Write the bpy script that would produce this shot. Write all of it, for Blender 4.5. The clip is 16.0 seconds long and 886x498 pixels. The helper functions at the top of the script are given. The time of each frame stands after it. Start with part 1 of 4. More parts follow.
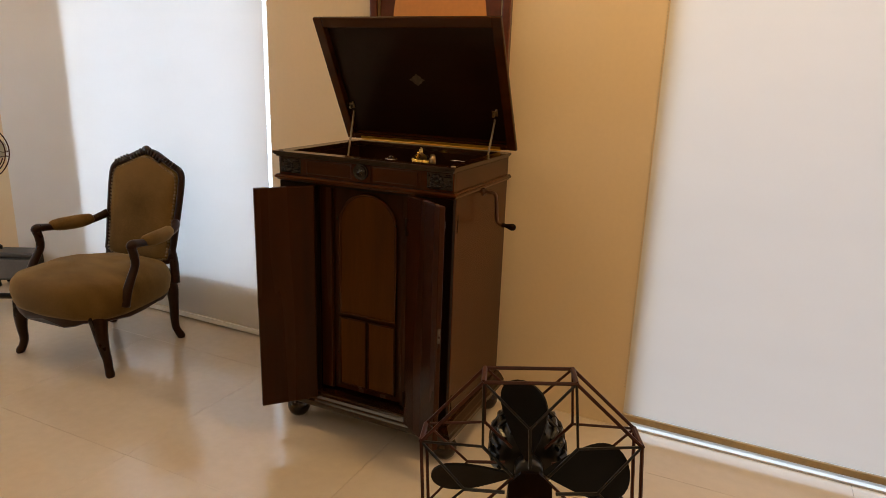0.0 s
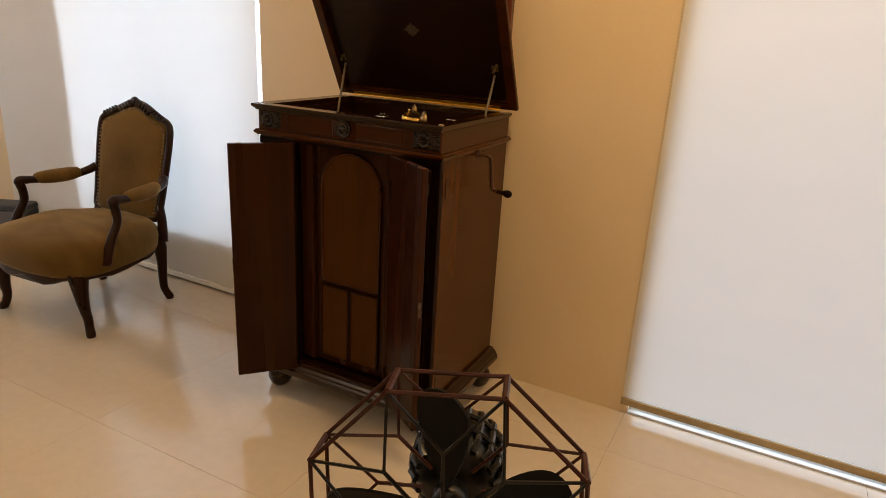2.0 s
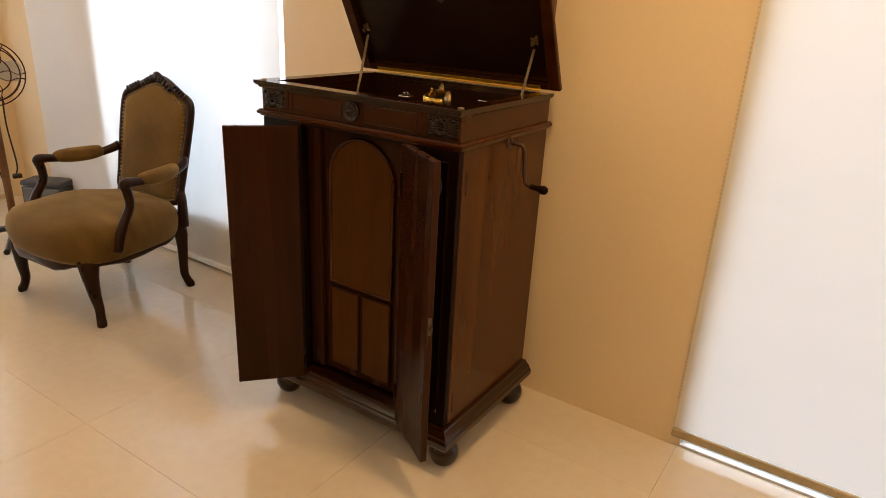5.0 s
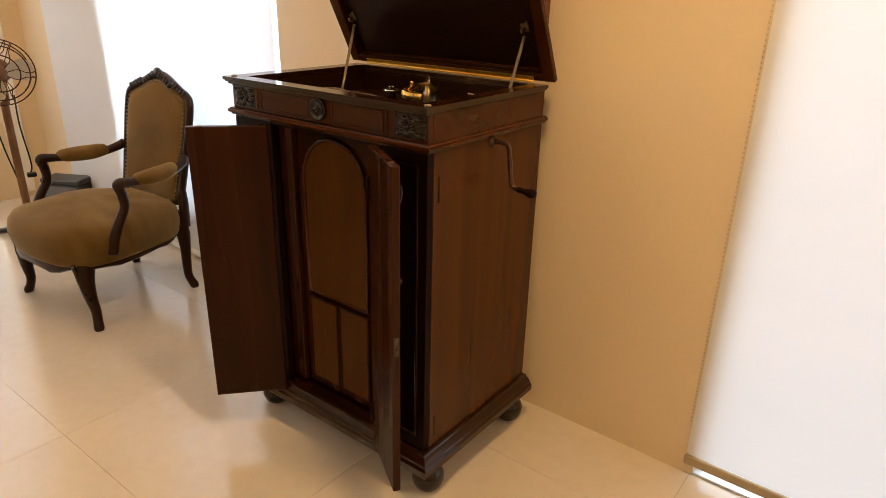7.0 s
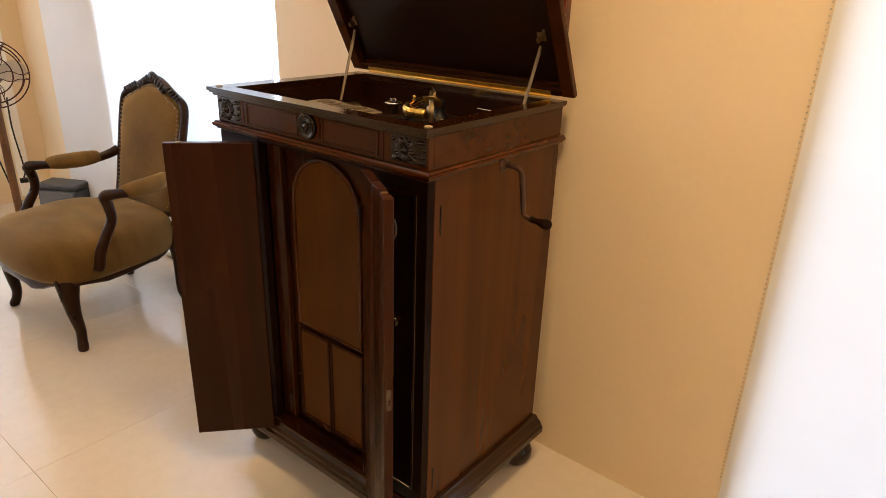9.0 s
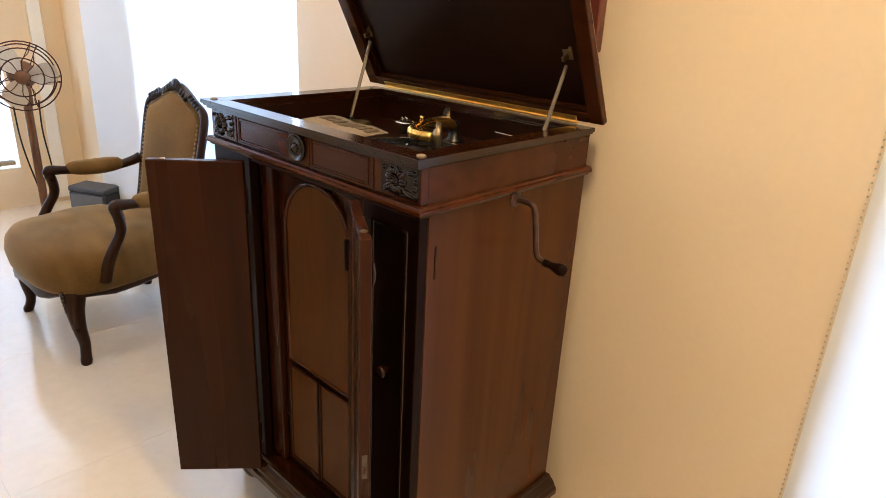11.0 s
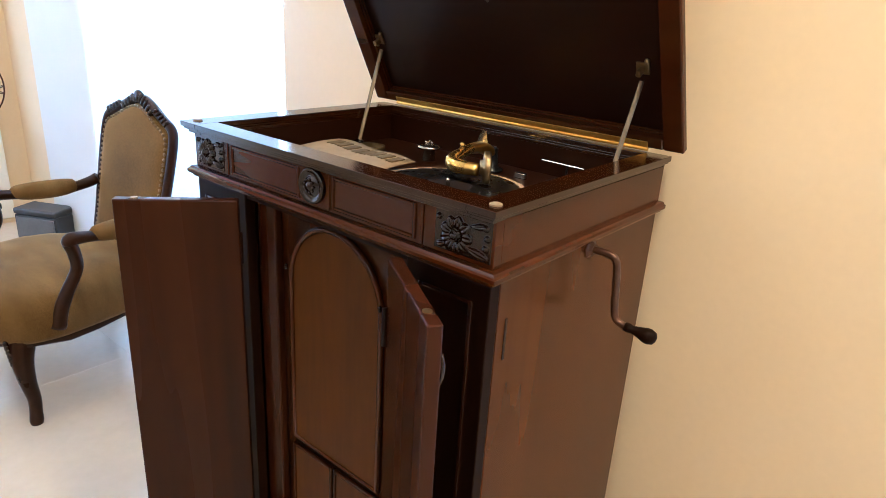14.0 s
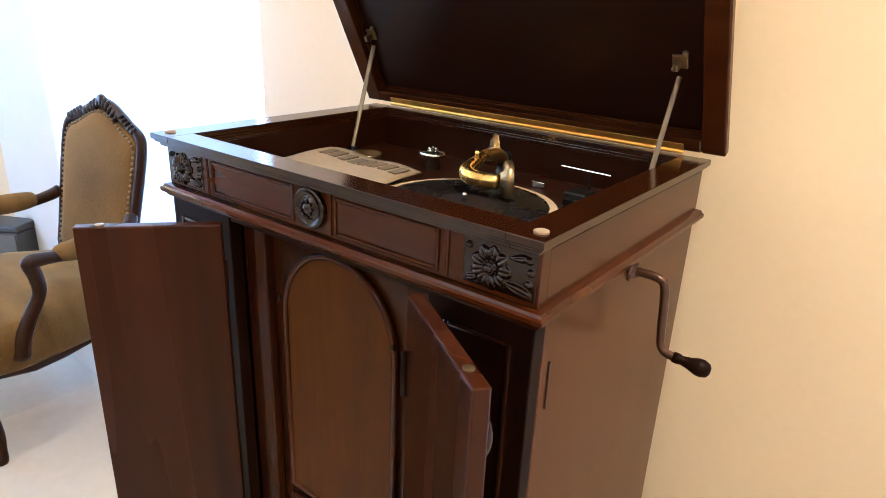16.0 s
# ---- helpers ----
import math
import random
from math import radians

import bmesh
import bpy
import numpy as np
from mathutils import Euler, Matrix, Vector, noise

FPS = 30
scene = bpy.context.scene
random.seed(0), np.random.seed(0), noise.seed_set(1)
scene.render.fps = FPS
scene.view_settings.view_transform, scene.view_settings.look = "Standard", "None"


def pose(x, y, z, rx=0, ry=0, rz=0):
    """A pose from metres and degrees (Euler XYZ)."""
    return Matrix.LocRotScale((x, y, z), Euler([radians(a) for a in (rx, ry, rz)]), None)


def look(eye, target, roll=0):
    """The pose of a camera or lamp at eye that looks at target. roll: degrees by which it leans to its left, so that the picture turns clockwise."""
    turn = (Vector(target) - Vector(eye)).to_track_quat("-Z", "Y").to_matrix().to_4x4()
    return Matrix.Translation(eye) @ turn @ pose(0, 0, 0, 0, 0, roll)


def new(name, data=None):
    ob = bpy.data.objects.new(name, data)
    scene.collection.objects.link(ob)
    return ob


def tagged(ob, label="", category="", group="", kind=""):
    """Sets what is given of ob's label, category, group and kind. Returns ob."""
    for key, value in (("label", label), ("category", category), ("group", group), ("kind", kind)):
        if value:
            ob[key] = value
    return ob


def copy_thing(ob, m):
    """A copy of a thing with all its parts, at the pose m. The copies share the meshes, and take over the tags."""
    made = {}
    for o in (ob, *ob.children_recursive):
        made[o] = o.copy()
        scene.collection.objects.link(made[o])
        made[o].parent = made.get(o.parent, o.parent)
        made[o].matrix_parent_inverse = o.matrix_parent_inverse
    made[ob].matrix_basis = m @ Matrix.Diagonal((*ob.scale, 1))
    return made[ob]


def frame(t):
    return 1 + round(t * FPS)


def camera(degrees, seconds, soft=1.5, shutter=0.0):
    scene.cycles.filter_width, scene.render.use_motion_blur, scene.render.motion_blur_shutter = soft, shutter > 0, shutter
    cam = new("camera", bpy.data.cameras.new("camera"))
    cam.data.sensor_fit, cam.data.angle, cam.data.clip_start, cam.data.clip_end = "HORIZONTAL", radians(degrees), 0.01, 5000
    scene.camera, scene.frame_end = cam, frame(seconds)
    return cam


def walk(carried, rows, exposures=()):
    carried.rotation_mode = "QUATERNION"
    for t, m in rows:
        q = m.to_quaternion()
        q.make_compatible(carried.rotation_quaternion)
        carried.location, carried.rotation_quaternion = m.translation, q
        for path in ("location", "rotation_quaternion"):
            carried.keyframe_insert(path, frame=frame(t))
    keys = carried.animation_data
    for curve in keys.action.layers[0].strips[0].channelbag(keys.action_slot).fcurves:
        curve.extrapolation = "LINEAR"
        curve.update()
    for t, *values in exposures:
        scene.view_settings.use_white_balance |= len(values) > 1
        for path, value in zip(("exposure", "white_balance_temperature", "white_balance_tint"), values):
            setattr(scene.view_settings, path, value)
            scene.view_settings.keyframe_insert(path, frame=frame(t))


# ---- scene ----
cam = camera(68.3, 16.0, soft=0.5)
PATH = [
    (0, (0.1315, 0.2145, 1.3874), (-0.683, 1.965, 0.864), 1.9),
    (0.5, (0.179, 0.291, 1.362), (-0.668, 2.017, 0.813), 2.7),
    (1, (0.194, 0.344, 1.36), (-0.675, 2.049, 0.779), 3.1),
    (1.5, (0.189, 0.373, 1.355), (-0.663, 2.076, 0.741), 2.9),
    (2, (0.161, 0.426, 1.35), (-0.698, 2.119, 0.722), 3.2),
    (2.5, (0.127, 0.501, 1.34), (-0.74, 2.175, 0.669), 4.2),
    (3, (0.094, 0.567, 1.329), (-0.786, 2.22, 0.627), 3.4),
    (3.5, (0.085, 0.602, 1.327), (-0.827, 2.239, 0.63), 2.8),
    (4, (0.075, 0.644, 1.32), (-0.869, 2.266, 0.63), 3.2),
    (6.5, (0.192, 0.955, 1.347), (-0.913, 2.452, 0.612), 1.5),
    (7, (0.174, 1.014, 1.331), (-0.952, 2.492, 0.59), 1.4),
    (7.5, (0.138, 1.065, 1.331), (-0.99, 2.544, 0.595), 1.8),
    (8, (0.098, 1.124, 1.327), (-1.045, 2.588, 0.587), 2.1),
    (8.5, (0.082, 1.159, 1.338), (-1.08, 2.606, 0.591), 1.5),
    (9, (0.07, 1.188, 1.34), (-1.088, 2.639, 0.598), 1.9),
    (11.5, (-0.023, 1.429, 1.335), (-1.31, 2.782, 0.62), 3.1),
    (12, (-0.102, 1.444, 1.331), (-1.357, 2.826, 0.613), 3.4),
    (12.5, (-0.176, 1.462, 1.332), (-1.396, 2.883, 0.631), 3.6),
    (13, (-0.236, 1.469, 1.328), (-1.438, 2.907, 0.631), 3.3),
    (13.5, (-0.264, 1.487, 1.323), (-1.468, 2.928, 0.635), 3.2),
    (14, (-0.288, 1.499, 1.319), (-1.482, 2.946, 0.623), 3.5),
    (14.5, (-0.321, 1.517, 1.313), (-1.489, 2.98, 0.61), 3.4),
    (15, (-0.368, 1.542, 1.31), (-1.531, 3.005, 0.597), 3.1),
    (15.5, (-0.401, 1.561, 1.311), (-1.536, 3.049, 0.607), 2.8),
    (16, (-0.432, 1.573, 1.311), (-1.563, 3.061, 0.6), 2.5),
]
EXPOSURES = [(0.0, -0.70, 6500, 9), (4.0, -0.32, 6800, 9), (7.0, -0.08, 6500, 9), (9.0, 0.11, 6000, 9), (11.5, 0.52, 4800, 4), (14.0, 0.80, 4430, 3), (16.0, 1.00, 4400, 4)]
walk(cam, [(t, look(eye, target, roll)) for t, eye, target, roll in PATH], EXPOSURES)

# ---- light ----
world = bpy.data.worlds.new("world")
scene.world = world
world.use_nodes = True
sky = world.node_tree.nodes.new("ShaderNodeTexSky")
sky.sky_type, sky.sun_disc = "NISHITA", False
sky.sun_elevation, sky.sun_rotation = radians(48), radians(200)
world.node_tree.links.new(sky.outputs[0], world.node_tree.nodes["Background"].inputs[0])
world.node_tree.nodes["Background"].inputs[1].default_value = 0.08


def lamp(name, m, energy, color, sx, sy, shape="RECTANGLE"):
    data = bpy.data.lights.new(name, "AREA")
    data.energy, data.color, data.shape, data.size, data.size_y = energy, color, shape, sx, sy
    ob = new(name, data)
    ob.matrix_world = m
    return ob


# north wall frame: u along the wall, v out of the room, z up
NORTH = Matrix.Translation((-1.1, 2.735, 0)) @ pose(0, 0, 0, 0, 0, -0.85)
DAY = (0.69, 0.825, 1.0)
WARM = (1.0, 0.80, 0.56)
AMBER = (1.0, 0.64, 0.29)
lamp("daylight_chair_window", NORTH @ pose(-1.589, 0.30, 1.40, -90), 92, DAY, 1.43, 2.1)
lamp("daylight_tall_window", NORTH @ pose(2.041, 0.026, 1.249, -90), 56, DAY, 2.19, 2.49)
lamp("daylight_west_window", pose(-4.80, 1.24, 1.30, 90, 0, 90) @ pose(0, 0, 0, 0, 180, 0), 142, DAY, 2.2, 2.0)


# ---- materials ----
def mat(name, base, rough=0.5, metal=0.0, vary=0.15, scale=6.0, fine=60.0, bump=0.05, coat=0.0, stretch=(1, 1, 1), second=None, spec=0.5, sheen=0.0):
    """A surface with stains at one scale and grain with relief at a finer one."""
    m = bpy.data.materials.new(name)
    m.use_nodes = True
    t = m.node_tree
    b = t.nodes["Principled BSDF"]
    link = t.links.new
    co = t.nodes.new("ShaderNodeTexCoord")
    mp = t.nodes.new("ShaderNodeMapping")
    mp.inputs["Scale"].default_value = stretch
    link(co.outputs["Object"], mp.inputs[0])
    n1, n2 = t.nodes.new("ShaderNodeTexNoise"), t.nodes.new("ShaderNodeTexNoise")
    n1.inputs["Scale"].default_value, n1.inputs["Detail"].default_value = scale, 4 if bump else 1
    n2.inputs["Scale"].default_value, n2.inputs["Detail"].default_value = fine, 4 if bump else 1
    link(mp.outputs[0], n1.inputs[0]), link(mp.outputs[0], n2.inputs[0])
    add = t.nodes.new("ShaderNodeMath")
    add.operation = "MULTIPLY_ADD"
    link(n1.outputs[0], add.inputs[0])
    add.inputs[1].default_value = 0.6
    half = t.nodes.new("ShaderNodeMath")
    half.operation = "MULTIPLY"
    half.inputs[1].default_value = 0.4
    link(n2.outputs[0], half.inputs[0]), link(half.outputs[0], add.inputs[2])
    ramp = t.nodes.new("ShaderNodeValToRGB")
    low = [c * (1 - vary) for c in base]
    high = second or [min(1, c * (1 + vary)) for c in base]
    ramp.color_ramp.elements[0].position, ramp.color_ramp.elements[1].position = 0.32, 0.68
    ramp.color_ramp.elements[0].color, ramp.color_ramp.elements[1].color = (*low, 1), (*high, 1)
    link(add.outputs[0], ramp.inputs[0]), link(ramp.outputs[0], b.inputs["Base Color"])
    rr = t.nodes.new("ShaderNodeMapRange")
    rr.inputs["To Min"].default_value, rr.inputs["To Max"].default_value = max(0.02, rough * 0.75), min(1, rough * 1.25)
    link(n1.outputs[0], rr.inputs[0]), link(rr.outputs[0], b.inputs["Roughness"])
    b.inputs["Metallic"].default_value = metal
    b.inputs["Coat Weight"].default_value, b.inputs["Coat Roughness"].default_value = coat, 0.12
    b.inputs["Specular IOR Level"].default_value = spec
    b.inputs["Sheen Weight"].default_value, b.inputs["Sheen Roughness"].default_value = sheen, 0.4
    b.inputs["Sheen Tint"].default_value = (0.75, 0.58, 0.34, 1)
    if bump:
        bp = t.nodes.new("ShaderNodeBump")
        bp.inputs["Strength"].default_value, bp.inputs["Distance"].default_value = bump, 0.004
        link(n2.outputs[0], bp.inputs["Height"]), link(bp.outputs[0], b.inputs["Normal"])
    return m


def blind_mat(name, base, through_share):
    """Woven roller blind: lets part of the daylight through."""
    m = mat(name, base, 0.85, vary=0.03, scale=2.0, fine=400.0, bump=0.10, stretch=(1, 1, 2.5))
    t = m.node_tree
    b, out = t.nodes["Principled BSDF"], t.nodes["Material Output"]
    tr = t.nodes.new("ShaderNodeBsdfTranslucent")
    tr.inputs[0].default_value = (0.62, 0.62, 0.62, 1)
    mix = t.nodes.new("ShaderNodeMixShader")
    mix.inputs[0].default_value = through_share
    t.links.new(b.outputs[0], mix.inputs[1]), t.links.new(tr.outputs[0], mix.inputs[2]), t.links.new(mix.outputs[0], out.inputs[0])
    return m


def glow_mat(name, color, strength):
    m = bpy.data.materials.new(name)
    m.use_nodes = True
    b = m.node_tree.nodes["Principled BSDF"]
    b.inputs["Base Color"].default_value = (*color, 1)
    b.inputs["Emission Color"].default_value, b.inputs["Emission Strength"].default_value = (*color, 1), strength
    return m


def glass_mat(name):
    m = bpy.data.materials.new(name)
    m.use_nodes = True
    b = m.node_tree.nodes["Principled BSDF"]
    b.inputs["Transmission Weight"].default_value, b.inputs["Roughness"].default_value = 1.0, 0.02
    return m


PAINT = mat("wall_paint", (0.74, 0.60, 0.405), 0.42, vary=0.03, scale=1.3, fine=60, bump=0.012, spec=0.4)
CEIL = mat("ceiling_paint", (0.80, 0.76, 0.68), 0.7, vary=0.03, scale=1.5)
TILE = mat("polished_tile", (0.61, 0.525, 0.415), 0.14, vary=0.06, scale=1.1, fine=25, bump=0.006, coat=0.35, spec=0.6)
GROUT = mat("grout", (0.58, 0.51, 0.415), 0.3)
WHITE = mat("white_paint", (0.80, 0.78, 0.74), 0.45, vary=0.04)
BLIND = blind_mat("blind_fabric", (0.86, 0.85, 0.84), 0.30)
BAR = mat("bronze_bar", (0.42, 0.33, 0.20), 0.42, 0.2)
ALU = mat("dark_frame", (0.05, 0.05, 0.05), 0.4, 0.6)
GLASS = glass_mat("glass")
CHAIN = mat("chain_plastic", (0.50, 0.42, 0.30), 0.4, vary=0.1)
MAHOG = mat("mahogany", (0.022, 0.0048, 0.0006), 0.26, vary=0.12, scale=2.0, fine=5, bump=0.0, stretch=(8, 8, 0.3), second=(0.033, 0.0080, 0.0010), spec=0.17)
# same mahogany made lighter: the light on the cabinet's side is in its colour
MAHOGLIT = mat("mahogany_side_lit", (0.050, 0.0136, 0.0015), 0.24, vary=0.12, scale=1.6, fine=5, bump=0.0, stretch=(8, 8, 0.3), second=(0.070, 0.0205, 0.0023), spec=0.22)
RIMWOOD = mat("polished_rim", (0.015, 0.0036, 0.0006), 0.16, vary=0.12, scale=2.0, fine=5, bump=0.0, stretch=(0.3, 6, 8), second=(0.022, 0.0056, 0.0009), spec=0.50)
MAHOGX = mat("mahogany_cross", (0.040, 0.0088, 0.0008), 0.20, vary=0.12, scale=2.0, fine=5, bump=0.0, stretch=(0.3, 6, 8), second=(0.055, 0.0132, 0.0012), spec=0.26)
GRILLE = mat("grille_wood", (0.064, 0.0205, 0.0012), 0.42, vary=0.16, scale=2.4, fine=16, bump=0.004, stretch=(6, 6, 0.6), second=(0.084, 0.0285, 0.0018), spec=0.10)
CARVED = mat("carved_wood", (0.013, 0.0036, 0.0012), 0.12, vary=0.3, scale=20, fine=90, bump=0.0, spec=0.46)
LINING = mat("lining_wood", (0.014, 0.0036, 0.0008), 0.33, vary=0.15, scale=2.5, fine=14, bump=0.0, spec=0.18, stretch=(0.5, 5, 5))
STAYMETAL = mat("stay_metal", (0.17, 0.135, 0.092), 0.34, 1.0, vary=0.2, scale=14)
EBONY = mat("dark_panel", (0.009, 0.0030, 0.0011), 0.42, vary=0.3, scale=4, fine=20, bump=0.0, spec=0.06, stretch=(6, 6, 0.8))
HINGEBRASS = mat("hinge_brass", (0.86, 0.53, 0.10), 0.42, 1.0, vary=0.12, scale=30)
BRASS = mat("brass", (0.88, 0.60, 0.16), 0.28, 1.0, vary=0.10, scale=12)
OLDBRASS = mat("dull_brass", (0.32, 0.23, 0.11), 0.38, 1.0, vary=0.2, scale=14)
NAIL = mat("nail_brass", (0.20, 0.14, 0.075), 0.35, 0.6, vary=0.3, scale=30)
NICKEL = mat("nickel", (0.62, 0.60, 0.56), 0.18, 1.0, vary=0.1, scale=14)
STEEL = mat("crank_steel", (0.075, 0.036, 0.019), 0.32, 0.6, vary=0.25, scale=18)
GILT = mat("dull_gilt", (0.10, 0.075, 0.045), 0.5, 0.3, vary=0.3, scale=60)
SHELLAC = mat("shellac", (0.008, 0.007, 0.007), 0.28, vary=0.2, scale=30, spec=0.3)
FELT = mat("turntable_felt", (0.36, 0.26, 0.15), 0.9, vary=0.12, scale=20, fine=200, bump=0.2)
PAPER = mat("old_paper", (0.25, 0.185, 0.112), 0.8, vary=0.14, scale=14)
INK = mat("faded_ink", (0.100, 0.068, 0.030), 0.8)
DARKLABEL = mat("dark_label", (0.010, 0.006, 0.005), 0.7, spec=0.15)
VELVET = mat("olive_gold_velvet", (0.120, 0.064, 0.015), 0.9, vary=0.42, scale=4, fine=220, bump=0.12, second=(0.205, 0.124, 0.040), spec=0.10, sheen=0.36, stretch=(1.0, 2.4, 1.0))
WALNUT = mat("dark_walnut", (0.020, 0.0064, 0.0024), 0.30, vary=0.35, scale=9, fine=40, bump=0.01, spec=0.20)
IRON = mat("black_iron", (0.005, 0.0046, 0.0046), 0.30, 0.0, spec=0.35, vary=0.3, scale=20, bump=0.04)
RUST = mat("bronzed_wire", (0.048, 0.0110, 0.0050), 0.42, 0.0, vary=0.35, scale=25, spec=0.25)
BLADE = mat("blade_black", (0.0035, 0.003, 0.003), 0.6, 0.0, spec=0.15, vary=0.3, scale=12)
CREAM = mat("fan_blade_tan", (0.55, 0.47, 0.36), 0.4, 0.1, vary=0.12, scale=8)
POLE = mat("brown_pole", (0.16, 0.075, 0.03), 0.35, 0.5, vary=0.3, scale=10)
GREYBOX = mat("grey_case", (0.045, 0.048, 0.054), 0.50, vary=0.2, scale=9)
GREYLID = mat("grey_case_side", (0.12, 0.12, 0.125), 0.6, vary=0.15, scale=9)
AMBERART = mat("amber_mount", (0.62, 0.27, 0.07), 0.45, vary=0.10, scale=3)
FRAMEWOOD = mat("red_brown_frame", (0.10, 0.022, 0.012), 0.25, vary=0.3, scale=6, coat=0.5)
BULB = glow_mat("lamp_glow", WARM, 1.0)

# ---- building helpers ----
ZERO = Matrix.Identity(4)


def thing(name, label="", category="", group="", kind="", m=ZERO):
    ob = new(name)
    ob.empty_display_size = 0.05
    ob.matrix_world = m
    return tagged(ob, label, category, group, kind)


def mesh_of(name, bm, material, smooth):
    bmesh.ops.recalc_face_normals(bm, faces=bm.faces)
    me = bpy.data.meshes.new(name)
    bm.to_mesh(me)
    bm.free()
    for p in me.polygons:
        p.use_smooth = smooth
    me.materials.append(material)
    return me


def part(name, bm, material, parent=None, label="", smooth=False, m=None):
    """Links a bmesh as one mesh object under a thing or a part, in the parent's own coordinates."""
    ob = new(name, mesh_of(name, bm, material, smooth))
    if parent:
        ob.parent = parent
    if m is not None:
        ob.matrix_local = m
    return tagged(ob, label)


def box(x0, x1, y0, y1, z0, z1, bevel=0.0, bm=None, seg=2):
    bm = bm or bmesh.new()
    made = bmesh.ops.create_cube(bm, size=1.0)["verts"]
    for v in made:
        v.co = Vector(((x0 + x1) / 2 + v.co.x * (x1 - x0), (y0 + y1) / 2 + v.co.y * (y1 - y0), (z0 + z1) / 2 + v.co.z * (z1 - z0)))
    if bevel:
        edges = {e for v in made for e in v.link_edges}
        bmesh.ops.bevel(bm, geom=list(edges), offset=bevel, segments=seg, affect="EDGES", profile=0.5)
    return bm


def lathe(profile, n=24, m=ZERO, bm=None):
    """Turns (radius, height) pairs round the z axis."""
    bm = bm or bmesh.new()
    rings = []
    for r, z in profile:
        if r < 1e-5:
            rings.append([bm.verts.new(m @ Vector((0, 0, z)))])
        else:
            rings.append([bm.verts.new(m @ Vector((r * math.cos(2 * math.pi * i / n), r * math.sin(2 * math.pi * i / n), z))) for i in range(n)])
    for a, b in zip(rings, rings[1:]):
        for i in range(n):
            j = (i + 1) % n
            quad = [a[i % len(a)], a[j % len(a)], b[j % len(b)], b[i % len(b)]]
            quad = list(dict.fromkeys(quad))
            if len(quad) > 2:
                bm.faces.new(quad)
    for ring in (rings[0], rings[-1]):
        if len(ring) > 2:
            bm.faces.new(ring)
    return bm


def smooth_path(points, steps=6):
    """A Catmull-Rom line through the points; each may carry radii after its place."""
    pts = [np.array(p, float) for p in points]
    pts = [2 * pts[0] - pts[1], *pts, 2 * pts[-1] - pts[-2]]
    out = []
    for a, b, c, d in zip(pts, pts[1:], pts[2:], pts[3:]):
        for i in range(steps):
            s = i / steps
            out.append(0.5 * (2 * b + (c - a) * s + (2 * a - 5 * b + 4 * c - d) * s * s + (3 * b - a - 3 * c + d) * s ** 3))
    return [*out, pts[-2]]


def tube(points, radius=0.01, n=8, bm=None, flat=1.0, closed=False):
    """Sweeps a round along points (x, y, z) or (x, y, z, radius)."""
    bm = bm or bmesh.new()
    P = [Vector(p[:3]) for p in points]
    R = [p[3] if len(p) > 3 else radius for p in points]
    k = len(P)
    rings, side = [], None
    for i in range(k):
        a, b = (P[i - 1], P[(i + 1) % k]) if closed else (P[max(0, i - 1)], P[min(k - 1, i + 1)])
        d = (b - a).normalized()
        if side is None:
            side = d.orthogonal().normalized() if abs(d.z) > 0.9 else d.cross(Vector((0, 0, 1))).normalized()
        side = (side - d * side.dot(d)).normalized()
        up = side.cross(d)
        rings.append([bm.verts.new(P[i] + side * math.cos(2 * math.pi * j / n) * R[i] + up * math.sin(2 * math.pi * j / n) * R[i] * flat) for j in range(n)])
    pairs = list(zip(rings, rings[1:]))
    if closed:
        pairs.append((rings[-1], rings[0]))
    for a, b in pairs:
        for j in range(n):
            bm.faces.new((a[j], a[(j + 1) % n], b[(j + 1) % n], b[j]))
    if not closed:
        bm.faces.new(rings[0]), bm.faces.new(rings[-1])
    return bm


def prism(outline, depth, m=ZERO, bm=None):
    """Extrudes an outline in x, y by depth along z."""
    bm = bm or bmesh.new()
    a = [bm.verts.new(m @ Vector((x, y, 0))) for x, y in outline]
    b = [bm.verts.new(m @ Vector((x, y, depth))) for x, y in outline]
    bm.faces.new(a), bm.faces.new(b)
    for i in range(len(a)):
        j = (i + 1) % len(a)
        bm.faces.new((a[i], a[j], b[j], b[i]))
    return bm


def blob(m, bm=None, n=10, rings=6):
    """An ellipsoid: the unit ball under m."""
    return lathe([(math.sin(math.pi * i / rings), -math.cos(math.pi * i / rings)) for i in range(rings + 1)], n, m, bm)


def ring_frame(x0, x1, z0, z1, width, y0, y1, bevel=0.003):
    """Four mitre-less bars round an opening in the x, z plane."""
    bm = box(x0, x0 + width, y0, y1, z0, z1, bevel)
    box(x1 - width, x1, y0, y1, z0, z1, bevel, bm)
    box(x0 + width, x1 - width, y0, y1, z0, z0 + width, bevel, bm)
    return box(x0 + width, x1 - width, y0, y1, z1 - width, z1, bevel, bm)


FRONT = Matrix(((1, 0, 0, 0), (0, 0, -1, 0), (0, 1, 0, 0), (0, 0, 0, 1)))  # x, y of an outline become x, z; depth goes to -y

# ---- the room ----
WEST, EAST, SOUTH, TOP = -4.5, 2.3, -3.2, 2.75
wall_north = thing("wall_north", "cream painted wall with two tall windows", "wall", kind="structure", m=NORTH)
for u0, u1, z0, z1 in ((-3.6, -2.31, 0, TOP), (-2.31, -0.888, 0, 0.27), (-2.31, -0.888, 2.45, TOP), (-0.888, 0.928, 0, TOP), (0.928, 3.15, 2.50, TOP), (3.15, 3.6, 0, TOP)):
    part("wall_section", box(u0, u1, 0, 0.25, z0, z1), PAINT, wall_north)
part("baseboard", box(-2.34, -0.90, -0.014, -0.002, 0.001, 0.028, 0.003), WHITE, wall_north, "low white skirting")

